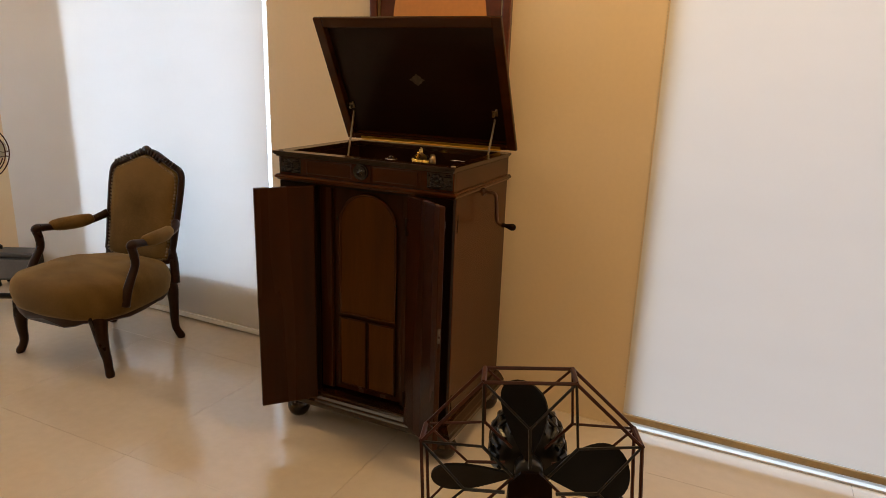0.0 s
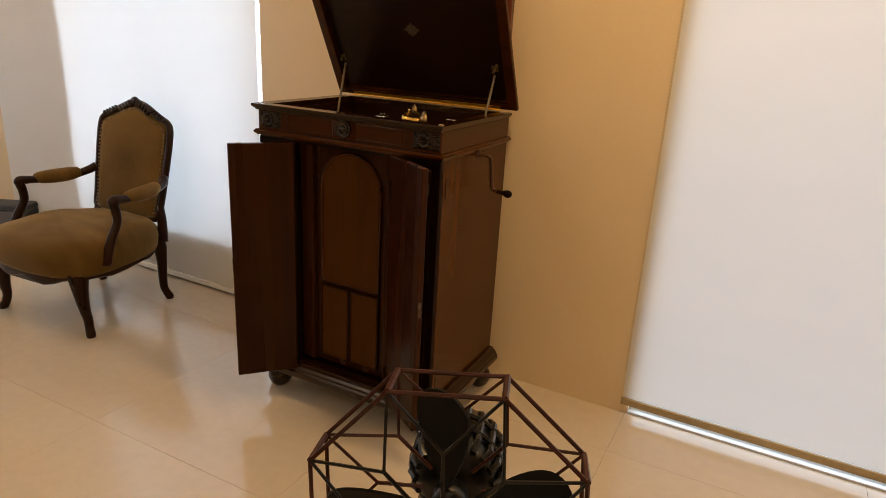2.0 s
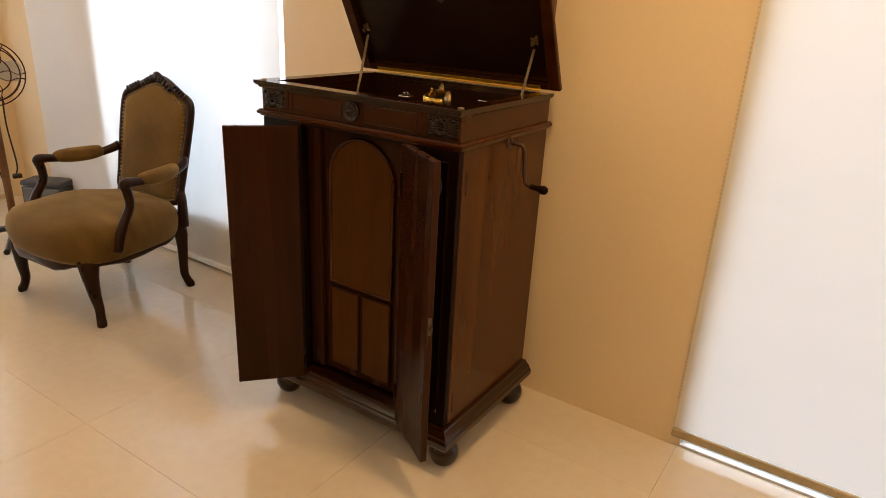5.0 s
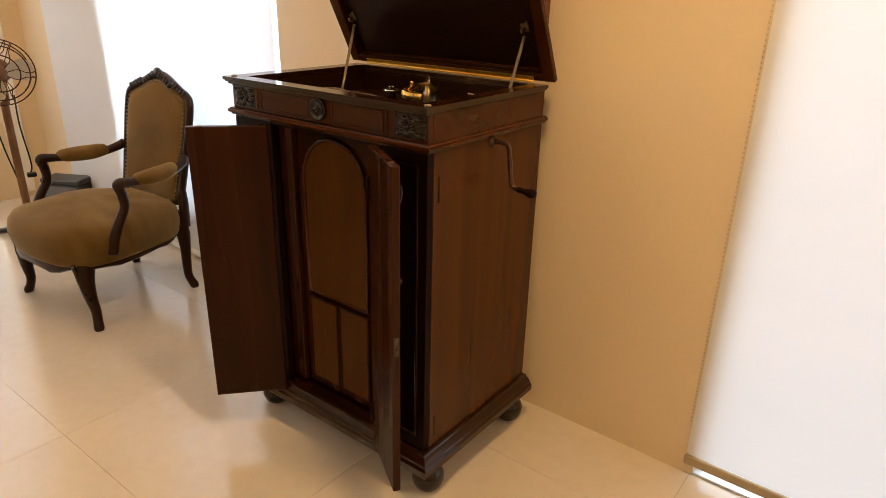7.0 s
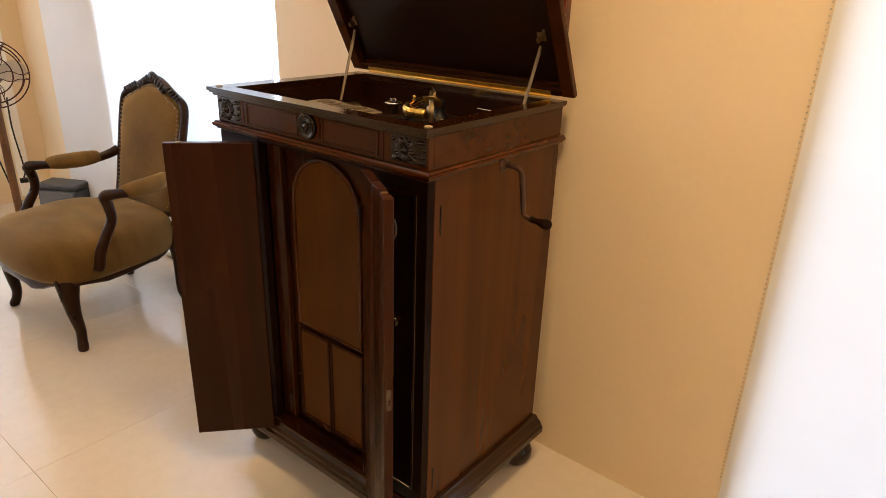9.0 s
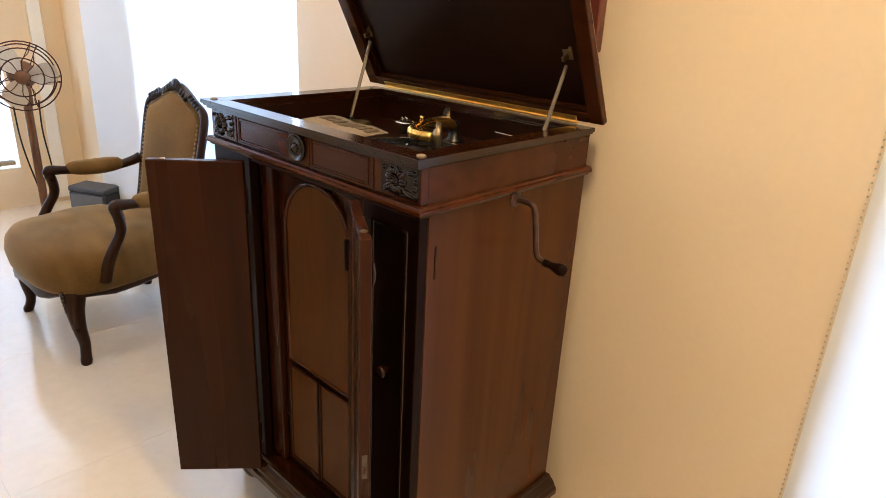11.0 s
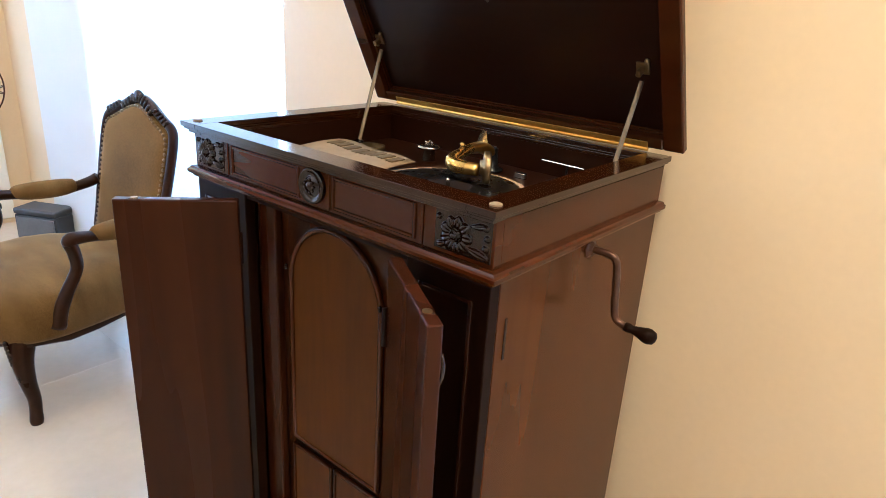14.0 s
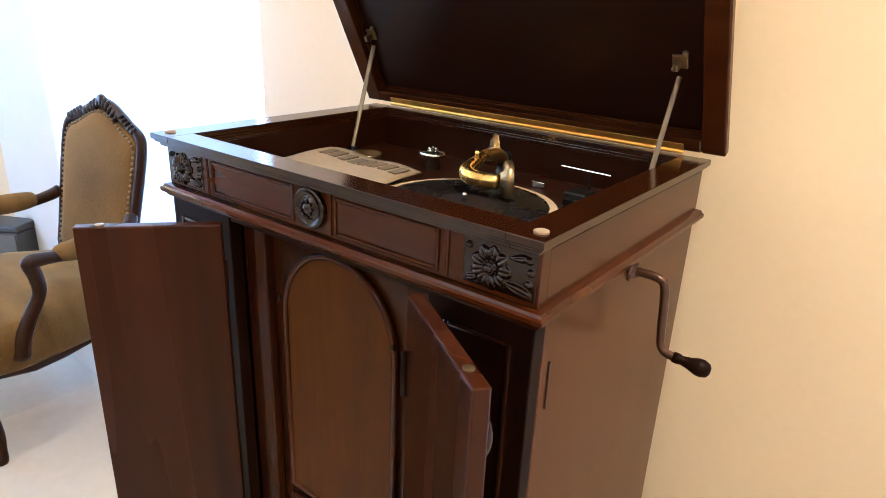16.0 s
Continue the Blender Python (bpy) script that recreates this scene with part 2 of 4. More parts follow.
wall_west = thing("wall_west", "cream painted wall with a wide window", "wall", kind="structure")
for y0, y1, z0, z1 in ((2.43, 2.786, 0, TOP), (0.05, 2.43, 0, 0.24), (0.05, 2.43, 2.4, TOP), (SOUTH, 0.05, 0, TOP)):
    part("wall_section", box(WEST - 0.25, WEST, y0, y1, z0, z1), PAINT, wall_west)
part("corner_trunking", box(WEST + 0.001, WEST + 0.02, 2.60, 2.67, 0.03, TOP - 0.01, 0.004), WHITE, wall_west, "white vertical cable trunking")
wall_south = tagged(part("wall_south", box(WEST - 0.25, EAST + 0.25, SOUTH - 0.2, SOUTH, 0, TOP), PAINT), "plain cream painted wall", "wall", kind="structure")
wall_east = tagged(part("wall_east", box(EAST, EAST + 0.2, SOUTH, 2.70, 0, TOP), PAINT), "plain cream painted wall", "wall", kind="structure")
ceiling = tagged(part("ceiling", box(WEST - 0.25, EAST + 0.25, SOUTH - 0.2, 3.1, TOP, TOP + 0.2), CEIL), "plain off-white ceiling", "ceiling", kind="structure")


def window(name, m, w0, w1, z0, z1, label, depth=0.20, low=0.045):
    """A window with frame bars, a mullion and panes, in the wall's own coordinates."""
    win = thing(name, label, "window", kind="structure", m=m)
    for a, b, c, d in ((w0, w0 + 0.045, z0, z1), (w1 - 0.045, w1, z0, z1), (w0 + 0.045, w1 - 0.045, z0, z0 + low), (w0 + 0.045, w1 - 0.045, z1 - 0.045, z1)):
        part("window_frame", box(a, b, depth - 0.04, depth + 0.01, c, d, 0.003), ALU, win)
    mid = (w0 + w1) / 2
    part("mullion", box(mid - 0.02, mid + 0.02, depth - 0.035, depth + 0.005, z0 + low, z1 - 0.045, 0.003), ALU, win)
    for a, b in ((w0 + 0.045, mid - 0.02), (mid + 0.02, w1 - 0.045)):
        pane = part("pane", box(a, b, depth - 0.02, depth - 0.014, z0 + low, z1 - 0.045), GLASS, win)
        pane.visible_shadow = False
    part("window_sill", box(w0 + 0.001, w1 - 0.001, 0.002, depth - 0.04, z0 + 0.001, z0 + 0.008), WHITE, win)
    return win


WESTM = Matrix.Translation((WEST, 1.24, 0)) @ pose(0, 0, 0, 0, 0, 90)
window("window_1", NORTH, -2.31, -0.888, 0.27, 2.45, "window behind a lowered white roller blind")
window("window_2", NORTH, 0.928, 3.15, 0.0, 2.50, "floor-to-head window behind a white roller blind", 0.20, 0.012)
window("window_3", WESTM, -1.19, 1.19, 0.24, 2.40, "window behind a white roller blind")


def roller_blind(m, w0, w1, v, z0, z1, label, bow=0.0, bar=BAR):
    """A roller blind: tube, fabric with a slight bow, bottom bar and bead chain."""
    rb = thing("roller_blind", label, "blind", m=m)
    bm = bmesh.new()
    nu, nz = 24, 30
    grid = [[bm.verts.new((w0 + (w1 - w0) * i / nu, v + bow * math.sin(math.pi * j / nz), z0 + 0.03 + (z1 - z0 - 0.03) * j / nz)) for j in range(nz + 1)] for i in range(nu + 1)]
    for i in range(nu):
        for j in range(nz):
            bm.faces.new((grid[i][j], grid[i + 1][j], grid[i + 1][j + 1], grid[i][j + 1]))
    part("fabric", bm, BLIND, rb, smooth=True)
    part("bottom_bar", box(w0 - 0.004, w1 + 0.004, v - 0.011, v + 0.004, z0, z0 + 0.028, 0.004), bar, rb, "slim bottom bar")
    tubem = Matrix.Translation((w0, v + 0.012, z1 + 0.02)) @ pose(0, 0, 0, 0, 90, 0)
    part("roller_tube", lathe([(0.028, 0.0), (0.028, w1 - w0)], 16, tubem), WHITE, rb, smooth=True)
    return rb


roller_blind(NORTH, -3.00, -0.892, -0.024, 0.012, 2.62, "wide white roller blind glowing where the window lies behind", 0.004, WHITE)
rb2 = roller_blind(NORTH, 0.903, 3.20, -0.0055, 0.040, 2.60, "white woven roller blind hanging almost to the floor")
roller_blind(WESTM, -1.17, 1.17, 0.03, 0.26, 2.35, "white woven roller blind over a side window", 0.003)
chain = bmesh.new()
for k in range(170):
    blob(Matrix.Translation((0.899, -0.012, 2.30 - 0.0125 * k)) @ Matrix.Scale(0.0024, 4), chain, 6, 4)
tagged(part("bead_chain", chain, CHAIN, rb2, "fine bead pull chain", smooth=True), kind="stuff")

# warm opal light panels in the ceiling
panel = thing("ceiling_panel", "large square warm opal light panel in the ceiling", "ceiling lamp", "ceiling light panels")
part("panel_frame", box(-0.62, 0.62, -0.62, 0.62, -0.020, 0.0, 0.004), WHITE, panel)
part("diffuser", box(-0.59, 0.59, -0.59, 0.59, -0.026, -0.0205, 0.002), BULB, panel)
SPOTS = [(-2.7, -0.3), (0.5, -0.3), (-2.7, -2.1), (0.5, -2.1)]
panel.matrix_world = pose(*SPOTS[0], TOP - 0.001)
for x, y in SPOTS[1:]:
    copy_thing(panel, pose(x, y, TOP - 0.001))
for x, y in SPOTS:
    lamp("ceiling_panel_light", pose(x, y, TOP - 0.032), 6, WARM, 1.16, 1.16)


# warm downlights along the window wall
down = thing("downlight", "round recessed ceiling lamp with warm light", "ceiling lamp", "ceiling downlights")
part("trim_ring", lathe([(0.118, -0.004), (0.132, -0.010), (0.140, -0.004), (0.140, 0.0), (0.118, 0.0)], 28), WHITE, down, smooth=True)
part("bulb_face", lathe([(0.116, -0.003), (0.116, -0.001)], 28), BULB, down)
ROW = [(-3.9, 1.9, 13), (-2.1, 1.9, 8), (-0.15, 1.9, 29), (1.6, 1.9, 18)]
down.matrix_world = pose(ROW[0][0], ROW[0][1], TOP - 0.001)
for x, y, _ in ROW[1:]:
    copy_thing(down, pose(x, y, TOP - 0.001))
for x, y, watts in ROW:
    lamp("downlight_beam", pose(x, y, TOP - 0.020), watts, AMBER, 0.22, 0.22, "DISK")


# ---- the gramophone cabinet ----
XL, XR, YF, YB = -1.442, -0.731, 2.138, 2.650
cab = thing("gramophone_cabinet", "dark mahogany gramophone cabinet with open lid and open doors", "gramophone", m=pose(XL, YF, 0))
W, D = XR - XL, YB - YF  # cabinet coordinates: x along the front, y to the back


def cpart(name, bm, material, parent=cab, label="", smooth=False):
    return part(name, bm, material, parent, label, smooth)


def bun_foot(x, y):
    prof = [(0.0, 0.0), (0.026, 0.0), (0.038, 0.012), (0.046, 0.032), (0.046, 0.050), (0.038, 0.070), (0.026, 0.080), (0.028, 0.088), (0.036, 0.094), (0.036, 0.104)]
    cpart("foot", lathe(prof, 24, Matrix.Translation((x, y, 0))), CARVED, label="turned bun foot", smooth=True)


for x in (0.022, W - 0.022):
    for y in (0.048, D - 0.040):
        bun_foot(x, y)


def moulding(name, profile, material=MAHOGX):
    """A moulding round front and sides: (reach, height) pairs swept round the carcase."""
    bm = bmesh.new()
    rings = []
    for o, z in profile:
        back = D + min(o, 0.006)
        rings.append([bm.verts.new(p) for p in ((-o, -o, z), (W + o, -o, z), (W + o, back, z), (-o, back, z))])
    for a, b in zip(rings, rings[1:]):
        for k in range(4):
            bm.faces.new((a[k], a[(k + 1) % 4], b[(k + 1) % 4], b[k]))
    bm.faces.new(rings[0]), bm.faces.new(rings[-1])
    return cpart(name, bm, material)


moulding("base_moulding", ((0.022, 0.102), (0.031, 0.104), (0.034, 0.110), (0.034, 0.126), (0.030, 0.131), (0.028, 0.133), (0.026, 0.139), (0.019, 0.147), (0.012, 0.152), (0.010, 0.158), (0.002, 0.160)), RIMWOOD)
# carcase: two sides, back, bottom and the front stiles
# sides take the lighter mahogany, so they look lit beside the doors
cpart("side_panel", box(W - 0.02, W, 0.0225, D, 0.160, 0.984, 0.002), MAHOGLIT)
cpart("side_panel", box(0, 0.02, 0.0225, D, 0.160, 0.984, 0.002), MAHOGLIT)
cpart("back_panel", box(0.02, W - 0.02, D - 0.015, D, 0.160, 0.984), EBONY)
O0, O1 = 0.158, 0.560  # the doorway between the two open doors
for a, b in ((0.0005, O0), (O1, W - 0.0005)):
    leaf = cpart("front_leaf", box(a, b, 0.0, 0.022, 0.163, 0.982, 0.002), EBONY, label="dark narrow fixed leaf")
    part("raised_moulding", ring_frame(a + 0.026, b - 0.026, 0.20, 0.955, 0.007, -0.004, 0.006), CARVED, leaf)
    part("knob", lathe([(0.006, 0.0), (0.006, 0.010), (0.013, 0.014), (0.014, 0.020), (0.008, 0.026), (0.0, 0.027)], 16, Matrix.Translation(((a + b) / 2, 0.002, 0.654)) @ pose(0, 0, 0, 90)), CARVED, leaf, "small turned knob", True)
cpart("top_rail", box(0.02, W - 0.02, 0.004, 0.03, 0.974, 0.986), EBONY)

# the sound grille between the doors, arched above and split in two below
gm = (O0 + O1) / 2
gy = 0.030
cpart("grille_board", box(O0, O1, gy + 0.012, gy + 0.022, 0.172, 0.974), MAHOG)
GX0, GX1 = gm - 0.118, gm + 0.118


def arch(x0, x1, z0, zs, n=16):
    r = (x1 - x0) / 2
    return [(x0, z0), (x1, z0)] + [((x0 + x1) / 2 + r * math.cos(math.pi * i / n), zs + r * math.sin(math.pi * i / n)) for i in range(n + 1)]


cpart("grille_cloth_panel", prism(arch(GX0, GX1, 0.492, 0.838), 0.006, Matrix.Translation((0, gy + 0.012, 0)) @ FRONT), GRILLE, label="arched tan wooden grille panel")
rim = [(x, gy + 0.006, z) for x, z in arch(GX0, GX1, 0.492, 0.838)]
cpart("arch_moulding", tube(rim, 0.0058, 8, closed=True), MAHOGX, smooth=True)
for a, b in ((GX0, gm - 0.006), (gm + 0.006, GX1)):
    cpart("lower_grille_panel", box(a, b, gy + 0.004, gy + 0.012, 0.200, 0.470, 0.003), GRILLE)
    cpart("panel_moulding", ring_frame(a - 0.004, b + 0.004, 0.194, 0.476, 0.007, gy - 0.000, gy + 0.010), MAHOG)
for a, b in ((O0, GX0 - 0.03), (GX1 + 0.03, O1)):
    cpart("jamb_strip", box(a, b, gy - 0.006, gy + 0.012, 0.172, 0.974, 0.004), MAHOG)
for s, x in ((1, GX0 - 0.004), (-1, GX1 + 0.004)):
    for z in (0.86, 0.33):
        cpart("catch", blob(Matrix.Translation((x, gy - 0.002, z)) @ Matrix.Diagonal((0.003, 0.004, 0.006, 1))), CARVED, smooth=True)


def door(hinge, tip, z0, z1, inner):
    """An open door leaf from its hinge line to its free edge."""
    h, t = Vector((*hinge, 0)), Vector((*tip, 0))
    d = t - h
    yaw = math.atan2(d.y, d.x)
    m = Matrix.Translation((h.x, h.y, 0)) @ Matrix.Rotation(yaw, 4, "Z")
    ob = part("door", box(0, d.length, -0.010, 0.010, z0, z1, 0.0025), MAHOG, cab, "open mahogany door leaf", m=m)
    L = d.length
    part("catch_plate", lathe([(0.0065, 0.0), (0.0065, 0.0015), (0.003, 0.002)], 12, Matrix.Translation((L - 0.035, 0, z1))), OLDBRASS, ob, "brass catch on the upper edge")
    part("lock_plate", box(L, L + 0.0012, -0.005, 0.005, 0.535, 0.585, 0.0004), GILT, ob)
    if inner:
        part("lock_bolt", box(L + 0.0015, L + 0.010, -0.003, 0.003, 0.552, 0.562, 0.001), STEEL, ob)
    s = 1
    if inner:
        drop = tube(smooth_path([(L - 0.010, 0.012, 0.945, 0.003), (L - 0.009, 0.0135, 0.930, 0.0045), (L - 0.009, 0.0135, 0.918, 0.004), (L - 0.010, 0.012, 0.905, 0.002)], 4), n=8)
        part("drop_handle", drop, CARVED, ob, "small carved pull", True)
    for z in (0.88, 0.24):
        part("hinge", lathe([(0.0045, z - 0.03), (0.0045, z + 0.03)], 10, Matrix.Translation((0.002, s * -0.012, 0))), EBONY, ob, smooth=True)
    return ob


door((-1.280 - XL, 2.122 - YF), (-1.418 - XL, 1.964 - YF), 0.141, 0.977, 0)
door((-0.880 - XL, 2.112 - YF), (-0.703 - XL, 1.997 - YF), 0.141, 0.988, 1)
for z in (0.892, 0.225):
    cpart("side_hinge", box(W - 0.0005, W + 0.0022, 0.040, 0.0445, z - 0.032, z + 0.032, 0.001), CARVED)

# frieze with carved corner blocks, a centre roundel and two sunk panels
moulding("waist_moulding", ((0.002, 0.984), (0.005, 0.985), (0.007, 0.989), (0.012, 0.9915), (0.0135, 0.994), (0.0135, 0.999), (0.010, 1.001), (0.008, 1.0045), (0.001, 1.006)))
frieze = cpart("frieze", box(0.0, W, 0.0, 0.018, 1.006, 1.072, 0.001), MAHOGX)
cpart("frieze_side", box(W - 0.018, W, 0.018, D, 1.006, 1.072), MAHOGX)
cpart("frieze_side", box(0, 0.018, 0.018, D, 1.006, 1.072), MAHOGX)
cpart("frieze_back", box(0.018, W - 0.018, D - 0.018, D, 1.006, 1.072), MAHOGX)
for a, b in ((0.122, 0.318), (0.398, 0.576)):
    part("sunk_moulding", ring_frame(a, b, 1.012, 1.065, 0.0055, -0.0030, 0.002, 0.0018), MAHOGX, frieze)
for a in (0.110, 0.588):
    part("divider", box(a - 0.002, a + 0.002, -0.002, 0.002, 1.008, 1.068, 0.0008), MAHOGX, frieze)


def lobe(x, z, cx, cz, turn, long, wide):
    """A rounded leaf lying from (cx, cz) along turn, grooved along its middle."""
    c, q = math.cos(turn), math.sin(turn)
    a, b = (x - cx) * c + (z - cz) * q, (z - cz) * c - (x - cx) * q
    if not 0 < a < long:
        return 0.0
    w = wide * (0.30 + 0.70 * math.sin(math.pi * (a / long) ** 1.35))
    k = 1 - (b / w) ** 2
    return 0.0 if k <= 0 else k ** 0.5 * (0.55 + 0.45 * math.sin(math.pi * min(1, a / long))) * (1 - 0.35 * math.exp(-(b / (0.22 * wide)) ** 2))


def carve(x, z, half):
    """Depth of the carving: a boss in a ring, nine petals round it, and leaf scrolls into the corners beyond."""
    fx, fz = x + 0.010, z + 0.002
    r = math.hypot(fx, fz)
    if r < 0.0085:
        return 0.0065 + 0.0045 * math.sqrt(max(0, 1 - (r / 0.0052) ** 2)) if r < 0.0052 else 0.0068 * math.sin(math.pi * (r - 0.0052) / 0.0033) ** 0.5 + 0.001
    h = 0.0
    for k in range(9):
        h = max(h, 0.0068 * lobe(fx, fz, 0.0075 * math.cos(0.698 * k), 0.0075 * math.sin(0.698 * k), 0.698 * k, 0.0190, 0.0082))
    h = max(h, 0.0060 * lobe(x, z, 0.008, -0.014, -0.22, half - 0.012, 0.0062))
    h = max(h, 0.0045 * lobe(x, z, 0.014, 0.016, 0.20, half - 0.022, 0.0045))
    h = max(h, 0.0045 * lobe(x, z, -0.026, -0.017, math.pi + 0.3, half - 0.030, 0.0045))
    for bx, bz in ((half - 0.009, -0.008), (half - 0.007, 0.006), (0.008 - half, 0.018), (half - 0.010, 0.019)):
        q = math.hypot(x - bx, z - bz)
        if q < 0.0044:
            h = max(h, 0.0055 * math.sqrt(1 - (q / 0.0044) ** 2))
    return h


def rosette(cx, cz, half):
    nx, nz = 110, 66
    bm = bmesh.new()
    hz = 0.0285
    grid = []
    for i in range(nx + 1):
        row = []
        for k in range(nz + 1):
            u, w = -half + 2 * half * i / nx, -hz + 2 * hz * k / nz
            row.append(bm.verts.new((cx + u, -0.0012 - carve(u, w, half) if 0 < i < nx and 0 < k < nz else 0.001, cz + w)))
        grid.append(row)
    for i in range(nx):
        for k in range(nz):
            bm.faces.new((grid[i][k], grid[i + 1][k], grid[i + 1][k + 1], grid[i][k + 1]))
    part("carved_rosette", bm, CARVED, frieze, "carved petal rosette with leaf scrolls, worn shiny", True)


rosette(0.052, 1.040, 0.046)
rosette(W - 0.052, 1.040, 0.048)
part("roundel_block", box(0.322, 0.394, -0.0030, 0.002, 1.009, 1.069, 0.0012), MAHOGX, frieze)
rd = Matrix.Translation((0.358, -0.002, 1.043)) @ pose(0, 0, 0, 90) @ Matrix.Diagonal((0.93, 0.93, 1, 1))
roundel = part("roundel", lathe([(0.0, 0.0), (0.031, 0.0), (0.032, 0.006), (0.029, 0.011), (0.025, 0.008), (0.020, 0.005), (0.016, 0.006), (0.013, 0.011), (0.009, 0.010), (0.006, 0.014), (0.0, 0.015)], 32, rd), CARVED, frieze, "turned roundel with a beaded centre", True)
beads = bmesh.new()
for k in range(9):
    a = 2 * math.pi * k / 9
    blob(Matrix.Translation((0.358 + 0.0105 * math.cos(a), -0.014, 1.043 + 0.0105 * math.sin(a))) @ Matrix.Scale(0.0028, 4), beads, 8, 5)
part("bead_ring", beads, CARVED, roundel, smooth=True)

# top rim
RX0, RX1, RY0, RY1 = -0.016, W + 0.010, -0.019, D + 0.002
IX0, IX1, IY0, IY1 = 0.036, W - 0.036, 0.028, D - 0.022
rim_parts = []
for side in range(4):
    rail = bmesh.new()
    for o, z0, z1 in ((0.010, 1.070, 1.0765), (0.004, 1.0765, 1.081), (0.0, 1.081, 1.0905)):
        spans = ((RX0 + o, IX0, RY0 + o, RY1), (IX1, RX1 - o, RY0 + o, RY1), (IX0, IX1, RY0 + o, IY0), (IX0, IX1, IY1, RY1))
        box(*spans[side], z0, z1, 0.0009, rail)
    rim_parts.append(cpart("top_rim", rail, RIMWOOD))
rim_part = rim_parts[1]
for x in (0.004, W - 0.008):
    part("rubber_stop", lathe([(0.0085, 1.0905), (0.0085, 1.0925), (0.006, 1.0935), (0.0, 1.0935)], 16, Matrix.Translation((x, 0.006, 0))), PAPER, rim_part, "small pale lid buffer")
# well lining and motor board
for a, b, c, d in ((0.018, IX0, 0.018, D - 0.018), (IX1, W - 0.018, 0.018, D - 0.018), (IX0, IX1, 0.018, IY0), (IX0, IX1, IY1, D - 0.018)):
    cpart("well_lining", box(a, b, c, d, 1.006, 1.070), LINING)
DECK = 1.012
cpart("motor_board", box(IX0, IX1, IY0, IY1, DECK - 0.012, DECK), LINING, label="dark reddish motor board")


def C(x, y, z=0.0):
    return Vector((x - XL, y - YF, z))


SP = C(-0.970, 2.328)
plat = cpart("turntable", lathe([(0.0, DECK), (0.03, DECK), (0.03, 1.020), (0.134, 1.022), (0.138, 1.026), (0.138, 1.031), (0.0, 1.031)], 48, Matrix.Translation(SP)), NICKEL, smooth=False)
part("felt", lathe([(0.1375, 1.031), (0.1370, 1.0335), (0.0, 1.0335)], 48, Matrix.Translation(SP)), FELT, plat, "golden felt turntable cover")
rec = [(0.0, 1.0335), (0.124, 1.0335), (0.125, 1.0345), (0.124, 1.0356)]
for k in range(16):
    r = 0.120 - 0.0046 * k
    rec += [(r, 1.0357), (r - 0.0021, 1.0352)]
rec += [(0.042, 1.0356), (0.004, 1.0356), (0.0, 1.0356)]
record = part("record", lathe(rec, 64, Matrix.Translation(SP)), SHELLAC, plat, "black shellac record", True)
part("record_label", lathe([(0.041, 1.0357), (0.041, 1.0360), (0.004, 1.0360)], 32, Matrix.Translation(SP)), DARKLABEL, record, "dark paper label")
part("spindle", lathe([(0.0036, 1.0335), (0.0036, 1.046), (0.002, 1.049), (0.0, 1.049)], 12, Matrix.Translation(SP)), NICKEL, plat, smooth=True)

# tone arm: pillar, brass goose neck, sound box with needle
base = C(-1.052, 2.560)
arm = cpart("tone_arm", tube(smooth_path([(*C(-1.052, 2.556, 1.050), 0.012), (*C(-1.048, 2.520, 1.064), 0.012), (*C(-1.032, 2.460, 1.071), 0.010), (*C(-1.014, 2.415, 1.072), 0.010), (*C(-1.006, 2.388, 1.070), 0.011), (*C(-0.999, 2.371, 1.066), 0.0125), (*C(-0.980, 2.364, 1.062), 0.0125), (*C(-0.944, 2.376, 1.061), 0.011)], 6), n=14), BRASS, label="polished brass goose-neck tone arm", smooth=True)
part("pillar", lathe([(0.026, DECK), (0.026, DECK + 0.005), (0.016, DECK + 0.009), (0.013, DECK + 0.025), (0.0125, 1.046), (0.013, 1.056), (0.009, 1.061), (0.0, 1.062)], 24, Matrix.Translation(base)), IRON, arm, smooth=True)
part("arm_knob", lathe([(0.004, 0.0), (0.0055, 0.005), (0.0035, 0.010), (0.005, 0.014), (0.0, 0.018)], 12, Matrix.Translation(C(-1.000, 2.398, 1.080))), BRASS, arm, smooth=True)
part("elbow_plate", prism([(-0.014, 0.0), (0.010, 0.0), (0.004, 0.030), (-0.003, 0.034), (-0.010, 0.020)], 0.004, Matrix.Translation(C(-1.062, 2.545, 1.062)) @ pose(0, 0, 0, 0, 0, 24) @ FRONT), NICKEL, arm, "upright nickel plate")
sbm = Matrix.Translation(C(-0.934, 2.379, 1.066)) @ pose(0, 0, 0, 0, 0, 40) @ pose(0, 0, 0, 0, 90, 0)
sound = part("sound_box", lathe([(0.0, -0.008), (0.012, -0.008), (0.014, -0.003), (0.027, -0.002), (0.0285, 0.002), (0.0285, 0.008), (0.026, 0.010), (0.022, 0.007), (0.0, 0.006)], 32, sbm), OLDBRASS, arm, "round sound box", True)
part("needle_bar", tube([C(-0.926, 2.381, 1.052), C(-0.924, 2.382, 1.044)], 0.0045, 8), NICKEL, sound)
part("needle", tube([C(-0.924, 2.382, 1.046), C(-0.922, 2.383, 1.0366)], 0.0012, 6), NICKEL, sound)

